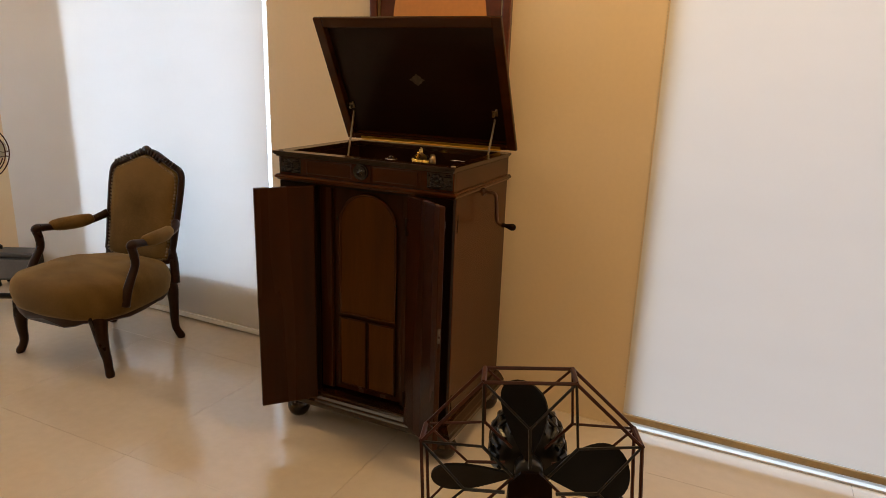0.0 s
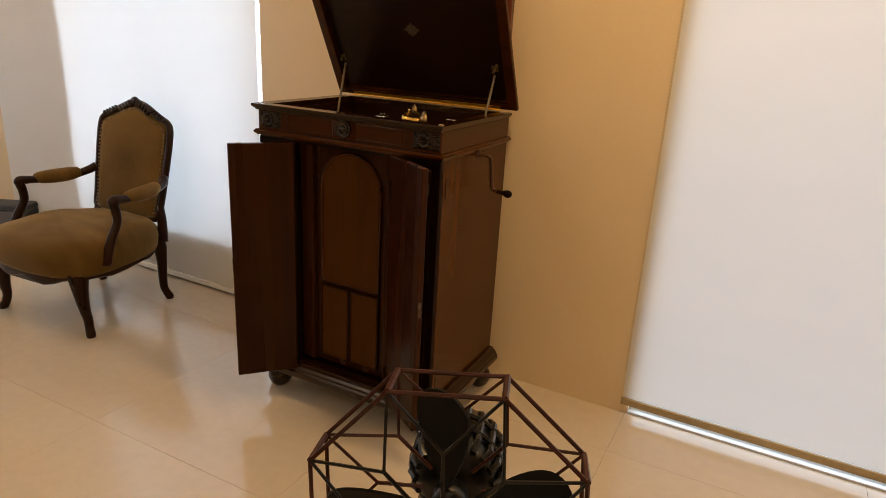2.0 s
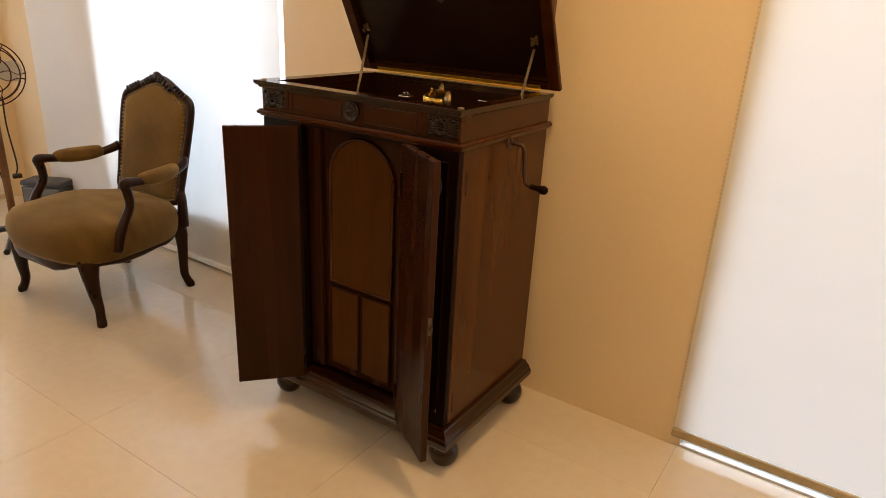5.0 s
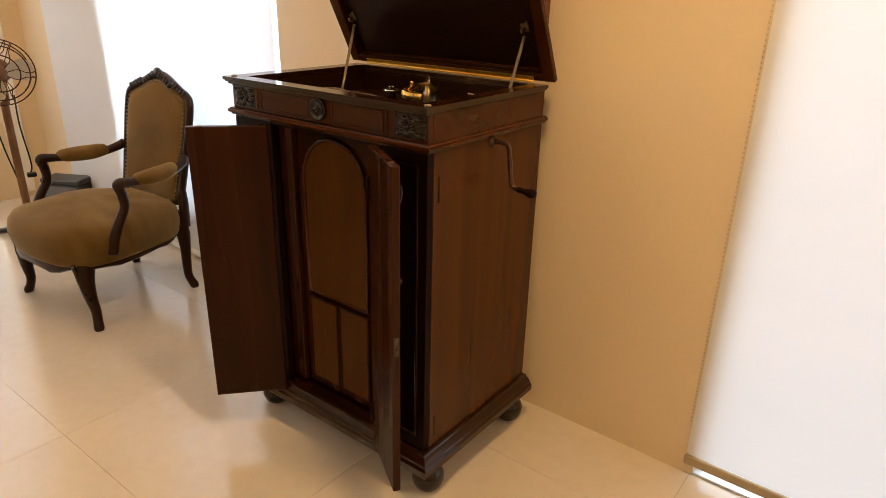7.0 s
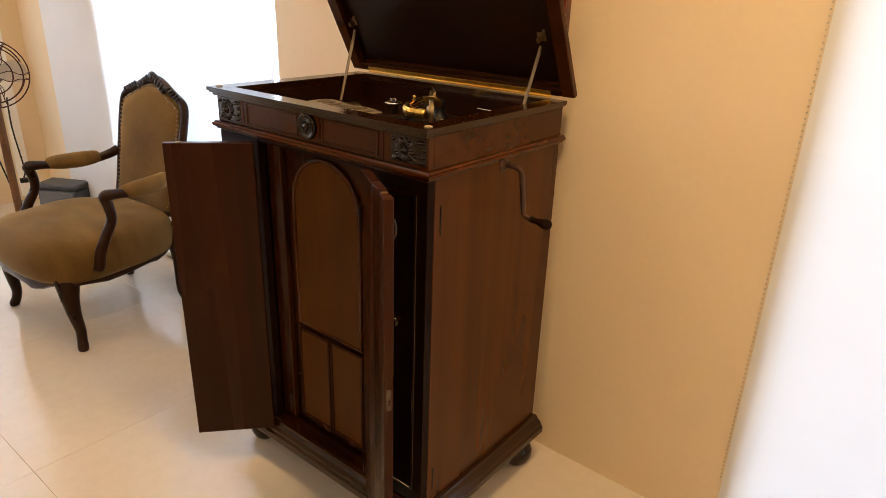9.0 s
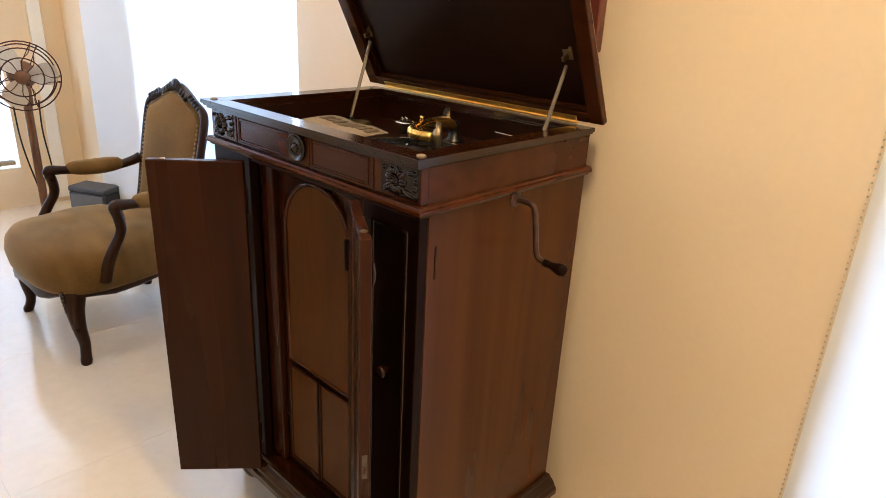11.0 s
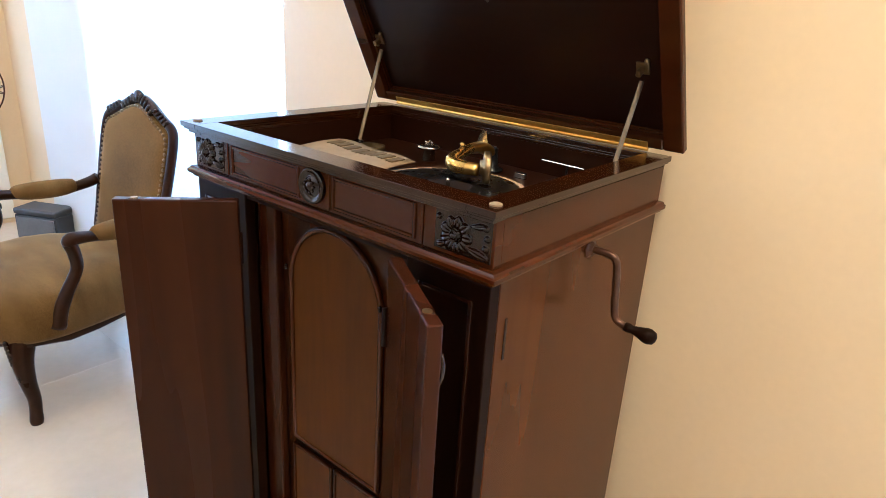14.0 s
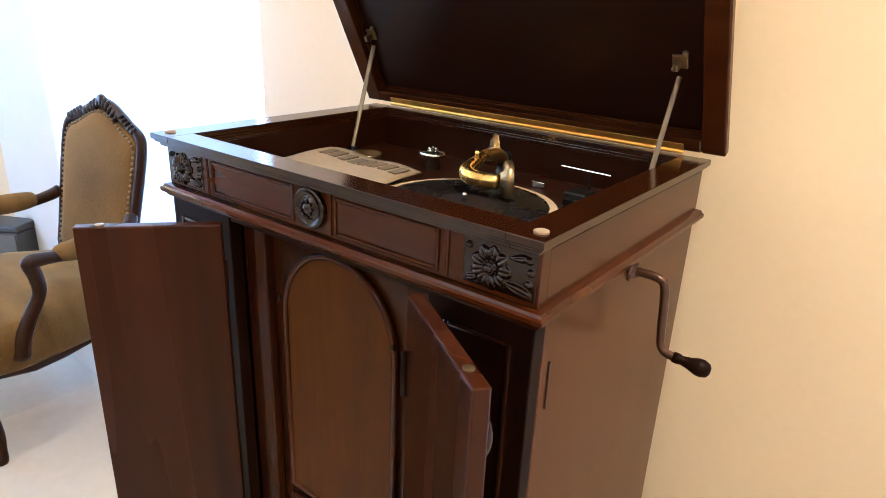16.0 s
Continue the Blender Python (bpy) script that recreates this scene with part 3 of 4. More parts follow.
# motor-board fittings
nut = C(-1.188, 2.524)
dial = cpart("speed_dial", lathe([(0.014, DECK), (0.012, 1.036), (0.026, 1.038), (0.027, 1.042), (0.018, 1.045), (0.010, 1.046), (0.008, 1.051), (0.0, 1.052)], 24, Matrix.Translation(nut)), NICKEL, label="round nickel dial on a short stem", smooth=True)
for k in range(3):
    a = 2.1 * k
    part("stud", blob(Matrix.Translation((nut.x + 0.007 * math.cos(a), nut.y + 0.007 * math.sin(a), 1.050)) @ Matrix.Scale(0.0035, 4), None, 8, 5), NICKEL, dial, smooth=True)
brake = cpart("brake", box(*(C(-0.915, 0).x, C(-0.875, 0).x), C(0, 2.535).y, C(0, 2.575).y, DECK, 1.022, 0.003), IRON, label="turntable brake with a bright lever")
part("lever", tube([C(-0.958, 2.603, 1.046), C(-0.862, 2.598, 1.046)], 0.0022, 8), NICKEL, brake)
part("lever_post", tube([C(-0.900, 2.600, DECK), C(-0.900, 2.600, 1.045)], 0.0022, 8), IRON, brake)
part("brake_block", box(C(-0.892, 0).x, C(-0.868, 0).x, C(0, 2.485).y, C(0, 2.512).y, DECK, 1.026, 0.003), IRON, brake)
part("brake_pad", box(C(-0.985, 0).x, C(-0.960, 0).x, C(0, 2.548).y, C(0, 2.558).y, DECK, 1.024, 0.002), NICKEL, brake)
cpart("stud_button", lathe([(0.0055, DECK), (0.0055, 1.026), (0.004, 1.030), (0.0, 1.030)], 12, Matrix.Translation(C(-0.851, 2.537))), NICKEL, label="pale push button", smooth=True)
cpart("needle_cup", lathe([(0.030, DECK), (0.032, DECK + 0.008), (0.027, DECK + 0.008), (0.022, DECK + 0.002), (0.0, DECK + 0.002)], 24, Matrix.Translation(C(-1.34, 2.50))), OLDBRASS, smooth=True)

# winding crank on the side
hub = C(-0.731, 2.402, 0.972)
crank = cpart("crank", tube(smooth_path([hub + Vector((0.0, 0, 0)), hub + Vector((0.034, 0.002, -0.001)), hub + Vector((0.046, 0.003, -0.010)), hub + Vector((0.049, 0.006, -0.035)), hub + Vector((0.049, 0.016, -0.085)), hub + Vector((0.051, 0.020, -0.108)), hub + Vector((0.060, 0.021, -0.117)), hub + Vector((0.078, 0.021, -0.120))], 5), 0.0062, 10), STEEL, label="steel winding crank", smooth=True)
part("escutcheon", lathe([(0.0, 0.0), (0.017, 0.0), (0.017, 0.002), (0.013, 0.004), (0.010, 0.008), (0.0, 0.008)], 8, Matrix.Translation(hub) @ pose(0, 0, 0, 0, 90, 0)), STEEL, crank, "dark brass escutcheon")
part("handle", lathe([(0.0, 0.0), (0.008, 0.0), (0.008, 0.008), (0.0065, 0.012), (0.0085, 0.022), (0.0125, 0.034), (0.0130, 0.041), (0.010, 0.049), (0.005, 0.052), (0.0, 0.0525)], 20, Matrix.Translation(hub + Vector((0.070, 0.021, -0.119))) @ pose(0, 0, 0, 0, 97, 6)), EBONY, crank, "dark turned wooden grip", True)

# the open lid: local x along the width, y from hinge to free edge, z to its upper side
LEAN_ANGLE = 62.6
HINGE = Matrix.Translation((-0.036, 2.650 - YF, 1.0975)) @ pose(0, 0, 0, -LEAN_ANGLE) @ Matrix.Diagonal((1, -1, 1, 1))
LW, LD = 0.778, 0.534


def lpart(name, bm, material, parent=None, label="", smooth=False):
    bmesh.ops.transform(bm, matrix=HINGE, verts=bm.verts)
    return part(name, bm, material, parent or cab, label, smooth)


RIMW = 0.024
lid = lpart("lid", box(0.020, LW - 0.020, 0.010, LD - 0.020, 0.030, 0.046, 0.004), MAHOGX, label="raised mahogany lid with moulded edges")
for side in range(4):
    rail = bmesh.new()
    for z0, z1, o in ((0.0, 0.016, 0.0), (0.016, 0.024, 0.006), (0.024, 0.036, 0.014)):
        spans = ((o, RIMW + 0.014, o * 0.4, LD - o), (LW - RIMW - 0.014, LW - o, o * 0.4, LD - o), (RIMW + 0.014, LW - RIMW - 0.014, o * 0.4, RIMW), (RIMW + 0.014, LW - RIMW - 0.014, LD - RIMW - 0.014, LD - o))
        box(*spans[side], z0, z1, 0.003, rail)
    lpart("lid_rail", rail, MAHOGX, lid)
lpart("lid_lining", box(RIMW + 0.015, LW - RIMW - 0.015, RIMW + 0.001, LD - RIMW - 0.015, 0.0262, 0.0302), LINING, lid, "nearly black lid lining")
lpart("lid_crown", box(0.05, LW - 0.05, 0.03, LD - 0.05, 0.046, 0.056, 0.006), MAHOGX, lid)
for x in (0.052, LW - 0.080):
    bk = lpart("stay_bracket", box(x - 0.012, x + 0.012, 0.136, 0.158, 0.0222, 0.0263, 0.001), OLDBRASS, lid, "small brass bracket")
    lpart("bracket_lug", box(x - 0.004, x + 0.004, 0.140, 0.152, 0.004, 0.0225, 0.002), OLDBRASS, bk)
    lpart("bracket_screw", blob(Matrix.Translation((x + 0.009, 0.162, 0.0225)) @ Matrix.Scale(0.005, 4), None, 8, 5), OLDBRASS, bk, smooth=True)
    lpart("bracket_screw", blob(Matrix.Translation((x - 0.010, 0.134, 0.0225)) @ Matrix.Scale(0.004, 4), None, 8, 5), OLDBRASS, bk, smooth=True)
emblem = bmesh.new()
prism([(0.034 * math.cos(a * math.pi / 8) * (0.70 + 0.30 * (a % 4 == 0) - 0.10 * (a % 2)), 0.026 * math.sin(a * math.pi / 8) * (0.75 + 0.25 * (a % 4 == 0))) for a in range(16)], 0.002, Matrix.Translation((LW / 2, 0.275, 0.0250)), emblem)
lpart("emblem", emblem, GILT, lid, "small dull gilt transfer, plain shape")
lpart("piano_hinge", box(0.072, LW - 0.066, 0.002, 0.015, -0.0030, -0.0004, 0.0008), HINGEBRASS, lid, "bright brass strip hinge")
knuckle = HINGE @ Vector((0.072, 0.0, -0.003))
cpart("hinge_knuckle", lathe([(0.0036, 0.0), (0.0036, LW - 0.138)], 10, Matrix.Translation(knuckle) @ pose(0, 0, 0, 0, 90, 0)), HINGEBRASS, smooth=True)
for x, xb in ((-1.410, -1.388), (-0.774, -0.774)):
    stay = cpart("lid_stay", tube([C(x, 2.594, 1.218), C(xb, 2.508, DECK + 0.006)], 0.0044, 8, flat=0.5), STAYMETAL, label="flat brass lid stay")
    part("stay_foot", blob(Matrix.Translation(C(xb, 2.508, DECK + 0.006)) @ Matrix.Diagonal((0.012, 0.012, 0.007, 1)), None, 10, 6), IRON, stay, smooth=True)

# paper sleeve lying in the well
bm = bmesh.new()
P0 = C(-1.338, 2.180)
grid = []
for i in range(13):
    for j in range(9):
        x, y = P0.x + 0.236 * i / 12 - 0.018 * (j / 8), P0.y + 0.228 * j / 8 + 0.012 * (1 - i / 12)
        grid.append((x, y, 1.0370 + 0.005 * math.exp(-((i - 4) / 2.5) ** 2) + 0.003 * math.sin(0.8 * i + 0.5) + 0.0015 * math.cos(j)))
for dz in (0.0, 0.0025):
    vs = [bm.verts.new((x, y, z + dz)) for x, y, z in grid]
    for i in range(12):
        for j in range(8):
            bm.faces.new((vs[i * 9 + j], vs[(i + 1) * 9 + j], vs[(i + 1) * 9 + j + 1], vs[i * 9 + j + 1]))
bmesh.ops.bridge_loops(bm, edges=[e for e in bm.edges if e.is_boundary])
paper = tagged(part("record_sleeve", bm, PAPER, None, smooth=True, m=cab.matrix_world), "creased tan paper record sleeve beside the turntable", "record sleeve")


def sheet_z(x, y):
    i = (x - P0.x + 0.018 * ((y - P0.y) / 0.228)) / 0.236 * 12
    j = (y - P0.y) / 0.228 * 8
    return 1.0400 + 0.005 * math.exp(-((i - 4) / 2.5) ** 2) + 0.003 * math.sin(0.8 * i + 0.5) + 0.0015 * math.cos(j)


for k in range(8):
    x0 = P0.x + 0.020 + 0.0245 * k
    y0 = P0.y + 0.176 - 0.0006 * k
    bm = bmesh.new()
    a, b = (x0, y0), (x0 + 0.018, y0 + 0.036)
    z = max(sheet_z(px, py) for px in (a[0], b[0], (a[0] + b[0]) / 2) for py in (a[1], b[1]))
    box(a[0], b[0], a[1], b[1], z - 0.002, z + 0.0006, 0, bm)
    part("print_bar", bm, INK, paper, "dark green printed bar")

# ---- picture on the wall ----
pic = thing("framed_picture", "red-brown framed picture with an amber oval mount", "picture", m=NORTH)
PU0, PU1, PZ0, PZ1 = -0.305, 0.325, 1.24, 1.98
part("frame", ring_frame(PU0, PU1, PZ0, PZ1, 0.034, -0.034, -0.002, 0.006), FRAMEWOOD, pic)
part("inner_slip", ring_frame(PU0 + 0.034, PU1 - 0.034, PZ0 + 0.034, PZ1 - 0.034, 0.008, -0.022, -0.006, 0.002), OLDBRASS, pic)
part("backing", box(PU0 + 0.03, PU1 - 0.03, -0.010, -0.003, PZ0 + 0.03, PZ1 - 0.03), FRAMEWOOD, pic)
cu, cz = (PU0 + PU1) / 2, (PZ0 + PZ1) / 2 - 0.03
part("oval_mount", prism([(cu + 0.210 * math.cos(a * math.pi / 24), cz + 0.29 * math.sin(a * math.pi / 24)) for a in range(48)], 0.004, Matrix.Translation((0, -0.010, 0)) @ FRONT), AMBERART, pic, "plain amber oval")

# ---- the armchair ----
chair = thing("armchair", "carved dark walnut armchair upholstered in olive-gold velvet", "armchair", m=pose(-2.661, 2.023, 0, 0, 0, 2.6))
FH, RH, CD = 0.298, 0.241, 0.490


def cabriole(x, y, sx, sy, top):
    pts = [(x - sx * 0.060, y - sy * 0.024, top, 0.036), (x - sx * 0.050, y - sy * 0.012, top - 0.045, 0.038), (x - sx * 0.036, y - sy * 0.002, top - 0.095, 0.032), (x - sx * 0.028, y - sy * 0.004, top - 0.165, 0.0245), (x - sx * 0.022, y - sy * 0.011, 0.075, 0.0200), (x - sx * 0.012, y - sy * 0.006, 0.035, 0.0190), (x, y, 0.012, 0.0205), (x, y, 0.0, 0.018)]
    part("leg", tube(smooth_path(pts, 4), n=12), WALNUT, chair, "curved cabriole leg", True)


cabriole(-FH, 0, -1, -1, 0.300)
cabriole(FH, 0, 1, -1, 0.300)
cabriole(-RH, CD, -1, 1, 0.36)
cabriole(RH, CD, 1, 1, 0.36)


def seat_outline(grow, n=40):
    """Bowed front, straight sides narrowing to the back."""
    out = []
    for k in range(n):
        a = 2 * math.pi * k / n
        c, s = math.cos(a), math.sin(a)
        px = abs(c) ** 0.55 * (1 if c > 0 else -1)
        py = abs(s) ** 0.55 * (1 if s > 0 else -1)
        y = 0.232 + py * (0.262 + grow)
        half = 0.318 + grow - 0.075 * (y / 0.5)
        out.append((px * half, y - (0.035 * (1 - px * px) if py < 0 else 0.0) * max(0, -py)))
    return out


def loft(sections):
    bm = bmesh.new()
    rings = [[bm.verts.new((x, y, z(x, y) if callable(z) else z)) for x, y in ol] for ol, z in sections]
    for a, b in zip(rings, rings[1:]):
        for i in range(len(a)):
            j = (i + 1) % len(a)
            bm.faces.new((a[i], a[j], b[j], b[i]))
    bm.faces.new(rings[0]), bm.faces.new(rings[-1])
    return bm


def apron(x, y):
    return 0.234 + 0.012 * min(1, abs(x) / 0.30) + 0.014 * math.cos(x * 26) * (y < 0.05) + 0.008 * math.sin(y * 26) * (y >= 0.05) + 0.030 * max(0, y - 0.36) / 0.1


part("seat_rail", loft([(seat_outline(0.000), apron), (seat_outline(0.012), lambda x, y: apron(x, y) + 0.010), (seat_outline(0.009), lambda x, y: apron(x, y) + 0.026), (seat_outline(0.014), 0.300), (seat_outline(0.010), 0.312), (seat_outline(-0.002), 0.325)]), WALNUT, chair, "carved shaped seat rail", True)
cush = [(seat_outline(0.010), 0.270), (seat_outline(0.018), 0.288), (seat_outline(0.026), 0.338), (seat_outline(0.018), 0.382), (seat_outline(0.0), 0.408)]
for g, z in ((-0.03, 0.424), (-0.08, 0.436), (-0.14, 0.442), (-0.20, 0.444)):
    cush.append((seat_outline(g), (lambda zz: lambda x, y: zz - 0.012 * max(0, y - 0.3) / 0.2 + 0.005 * math.sin(11 * x + 17 * y) + 0.003 * math.sin(29 * x - 13 * y))(z)))
for sx in (-1, 1):
    knee = bmesh.new()
    for k in range(6):
        m = Matrix.Translation((sx * (0.246 + 0.003 * k), -0.030 + 0.001 * k, 0.275 - 0.013 * k)) @ Matrix.Rotation(sx * 0.5, 4, "Y") @ Matrix.Diagonal((0.009, 0.008, 0.015, 1))
        blob(m, knee, 8, 5)
    part("knee_carving", knee, CARVED, chair, "carved leaf on the knee", True)
leaf_bm = bmesh.new()
for k in range(-2, 3):
    blob(Matrix.Translation((0.022 * k, -0.064 + 0.0016 * k * k, 0.272 - 0.002 * abs(k))) @ Matrix.Rotation(0.35 * k, 4, "Y") @ Matrix.Diagonal((0.014, 0.006, 0.014, 1)), leaf_bm, 8, 5)
part("rail_carving", leaf_bm, CARVED, chair, "carved leaf on the seat rail", True)
part("seat_cushion", loft(cush), VELVET, chair, "worn olive-gold velvet seat", True)

# back: reclined frame with an arched crest
BACK = pose(-0.010, CD - 0.010, 0.335, -12.5) @ Matrix.Diagonal((1.08, 1, 0.993, 1))  # back plane: x across, z up along the recline


def back_outline(grow, n=14):
    """Half-width by height, shouldered, rising to a peak at the centre."""
    right = [(0.196 + grow, 0.075 - grow), (0.206 + grow, 0.16), (0.214 + grow, 0.30), (0.220 + grow, 0.44), (0.216 + grow, 0.515 + grow * 0.4), (0.196 + grow * 0.6, 0.545 + grow * 0.7), (0.150 + grow * 0.3, 0.566 + grow), (0.100, 0.592 + grow), (0.050, 0.616 + grow * 1.1)]
    top = [(0.0, 0.626 + grow * 1.2)]
    low = [(0.10, 0.060 - grow), (0.0, 0.072 - grow)]
    left = [(-x, z) for x, z in reversed(right)]
    return right + top + left + [(-0.10, 0.060 - grow), (0.0, 0.072 - grow), (0.10, 0.060 - grow)]


outl = [(x, 0.0, z) for x, z in back_outline(0.0)]
loop = smooth_path([*outl, outl[0]], 3)[:-1]
fr = part("back_frame", tube([(*p, 0.0165) for p in loop], n=10, closed=True), WALNUT, chair, "moulded walnut back frame", True, m=BACK)
inner = [(x * 0.925, 0.070 + (z - 0.066) * 0.945) for x, _, z in [tuple(q) for q in loop]]
bm = bmesh.new()
rings = []
for g, y in ((1.0, 0.012), (1.0, -0.010), (0.94, -0.020), (0.8, -0.027), (0.5, -0.031)):
    rings.append([bm.verts.new((x * g, y, 0.33 + (z - 0.33) * g)) for x, z in inner])
for a, b in zip(rings, rings[1:]):
    for i in range(len(a)):
        j = (i + 1) % len(a)
        bm.faces.new((a[i], a[j], b[j], b[i]))
bm.faces.new(rings[0]), bm.faces.new(rings[-1])
part("back_board", prism([(x, z) for x, _, z in [tuple(q) for q in loop]], 0.016, Matrix.Translation((0, 0.014, 0)) @ FRONT), VELVET, chair, m=BACK)
pad = part("back_pad", bm, VELVET, chair, "olive-gold velvet back pad", True, m=BACK)
studs = bmesh.new()
acc, last = 0.0, None
for x, z in [*inner, inner[0]]:
    p = Vector((x * 0.985, -0.016, 0.33 + (z - 0.33) * 0.985))
    if last is not None:
        seg = (p - last).length
        while acc <= seg:
            blob(Matrix.Translation(last.lerp(p, acc / seg)) @ Matrix.Diagonal((0.0062, 0.0045, 0.0062, 1)), studs, 8, 4)
            acc += 0.0185
        acc -= seg
    last = p
tagged(part("nail_trim", studs, NAIL, pad, "row of brass nail heads", True), kind="stuff")
crest = bmesh.new()
for k in range(-5, 6):
    s = k / 5
    m = Matrix.Translation((0.088 * s, -0.012, 0.628 - 0.046 * abs(s) ** 1.5)) @ Matrix.Rotation(0.75 * s, 4, "Y") @ Matrix.Diagonal((0.0095, 0.012, 0.024 - 0.006 * abs(s), 1))
    blob(m, crest, 8, 6)
for sx in (-1, 1):
    for k in range(5):
        m = Matrix.Translation((sx * (0.115 + 0.018 * k), -0.012, 0.592 - 0.009 * k)) @ Matrix.Rotation(sx * (1.0 - 0.1 * k), 4, "Y") @ Matrix.Diagonal((0.007, 0.010, 0.016, 1))
        blob(m, crest, 8, 5)
blob(Matrix.Translation((0, -0.014, 0.636)) @ Matrix.Diagonal((0.024, 0.013, 0.018, 1)), crest, 10, 6)
part("crest_carving", crest, CARVED, fr, "carved leaf crest", True)
# stiles that carry the back down into the rear legs
for sx in (-1, 1):
    part("back_stile", tube(smooth_path([(sx * RH * 0.97, CD - 0.004, 0.30, 0.024), (sx * 0.222, CD + 0.010, 0.40, 0.022), (sx * 0.205, CD + 0.020, 0.47, 0.018)], 4), n=10), WALNUT, chair, smooth=True)
    # arm: wooden rail with a padded sleeve, scrolled tip and curved post
    rail = [(sx * 0.232, CD + 0.030, 0.612, 0.021), (sx * 0.258, 0.488, 0.592, 0.020), (sx * 0.283, 0.400, 0.570, 0.017), (sx * 0.303, 0.300, 0.570, 0.016), (sx * 0.311, 0.210, 0.582, 0.019), (sx * 0.313, 0.172, 0.582, 0.023), (sx * 0.312, 0.165, 0.566, 0.020)]
    armr = part("arm_rail", tube(smooth_path(rail, 5), n=12), WALNUT, chair, "scrolled walnut arm", True)
    padp = [(sx * 0.262, 0.452, 0.590, 0.014), (sx * 0.268, 0.436, 0.588, 0.027), (sx * 0.288, 0.380, 0.582, 0.034), (sx * 0.303, 0.300, 0.582, 0.032), (sx * 0.307, 0.255, 0.585, 0.025), (sx * 0.309, 0.238, 0.586, 0.014)]
    part("arm_pad", tube(smooth_path(padp, 4), n=14), VELVET, armr, "velvet arm pad", True)
    post = [(sx * 0.312, 0.168, 0.572, 0.021), (sx * 0.312, 0.178, 0.535, 0.020), (sx * 0.314, 0.178, 0.485, 0.019), (sx * 0.318, 0.142, 0.425, 0.020), (sx * 0.318, 0.115, 0.370, 0.022), (sx * 0.314, 0.100, 0.310, 0.024)]
    part("arm_post", tube(smooth_path(post, 5), n=12), WALNUT, chair, "curved arm post", True)

# ---- caged fan in front of the cabinet ----
fan = thing("cage_fan", "black floor fan in an octagonal bronzed wire cage", "fan", m=pose(-0.0561, 0.8896, 0, 0, 0, 19.9))
FZ, FR, FD = 0.9054, 0.1424, 0.050
HEAD = Matrix.Translation((0, 0, FZ)) @ pose(0, 0, 0, -5.0, -3.5, 0) @ Matrix.Translation((0, 0, -FZ))


def fpart(name, bm, material, parent=fan, label="", smooth=False):
    bmesh.ops.transform(bm, matrix=HEAD, verts=bm.verts)
    return part(name, bm, material, parent, label, smooth)


def octo(r, y, k):
    a = math.radians(22.5 + 45 * k)
    return Vector((r * math.cos(a), y, FZ + r * math.sin(a)))


for k in range(8):
    a, b = octo(FR, 0, k), octo(FR, 0, k + 1)
    c, d = octo(FR, FD, k), octo(FR, FD, k + 1)
    wire = fpart("cage_bar", tube([a, b], 0.0023, 6), RUST)
    fpart("cage_bar", tube([c, d], 0.0023, 6), RUST)
    fpart("cage_strut", tube([a, c], 0.0033, 6), RUST)
    mid = math.radians(45 + 45 * k)
    for y, rr in ((0.0 - 0.012, 0.079), (FD + 0.006, 0.079)):
        q = Vector((rr * math.cos(mid), y, FZ + rr * math.sin(mid)))
        hubp = Vector((0.03 * math.cos(mid), y - 0.004 if y < 0 else y, FZ + 0.03 * math.sin(mid)))
        yb = tube([a if y < 0 else c, q], 0.0017, 6)
        tube([b if y < 0 else d, q], 0.0017, 6, yb)
        tube([q, hubp], 0.0021, 6, yb)
        fpart("cage_spoke", yb, IRON if y < 0 else RUST)
fpart("hub_plate", prism([(0.028 * math.cos(math.radians(22.5 + 45 * k)), FZ + 0.028 * math.sin(math.radians(22.5 + 45 * k))) for k in range(8)], 0.006, Matrix.Translation((0, -0.012, 0)) @ FRONT), EBONY, fan, "octagonal dark hub plate")
for k in range(4):
    a = math.pi / 2 * k + 0.06
    ol = []
    for i in range(40):
        q = 2 * math.pi * i / 40
        ol.append((0.071 + 0.053 * math.cos(q), (0.030 + 0.019 * math.cos(q)) * math.sin(q)))
    m = Matrix.Translation((0, 0.030, FZ)) @ Matrix.Rotation(-a, 4, "Y") @ Matrix.Rotation(-0.62, 4, "X") @ FRONT
    fpart("blade", prism(ol, 0.003, m), BLADE, fan, "rounded black blade")
fpart("blade_hub", lathe([(0.0, 0.0), (0.015, 0.001), (0.018, 0.006), (0.018, 0.026), (0.0, 0.028)], 20, Matrix.Translation((0, 0.022, FZ)) @ pose(0, 0, 0, -90)), IRON, fan, smooth=True)
motor = fpart("motor", lathe([(0.0, 0.0), (0.032, 0.002), (0.042, 0.012), (0.046, 0.03), (0.046, 0.075), (0.040, 0.10), (0.024, 0.118), (0.0, 0.128)], 28, Matrix.Translation((0, FD + 0.012, FZ)) @ pose(0, 0, 0, -90)), IRON, fan, "black ribbed motor housing", True)
for k in range(18):
    a = 2 * math.pi * k / 18
    rib = [(0.040 * math.cos(a), FD + 0.020, FZ + 0.040 * math.sin(a)), (0.048 * math.cos(a), FD + 0.032, FZ + 0.048 * math.sin(a)), (0.049 * math.cos(a), FD + 0.09, FZ + 0.049 * math.sin(a)), (0.042 * math.cos(a), FD + 0.105, FZ + 0.042 * math.sin(a))]
    fpart("rib", tube(rib, 0.004, 6), IRON, motor)
for y in (FD + 0.045, FD + 0.075):
    fpart("band", tube([(0.0500 * math.cos(k * math.pi / 14), y, FZ + 0.0500 * math.sin(k * math.pi / 14)) for k in range(28)], 0.0035, 6, closed=True), IRON, motor)
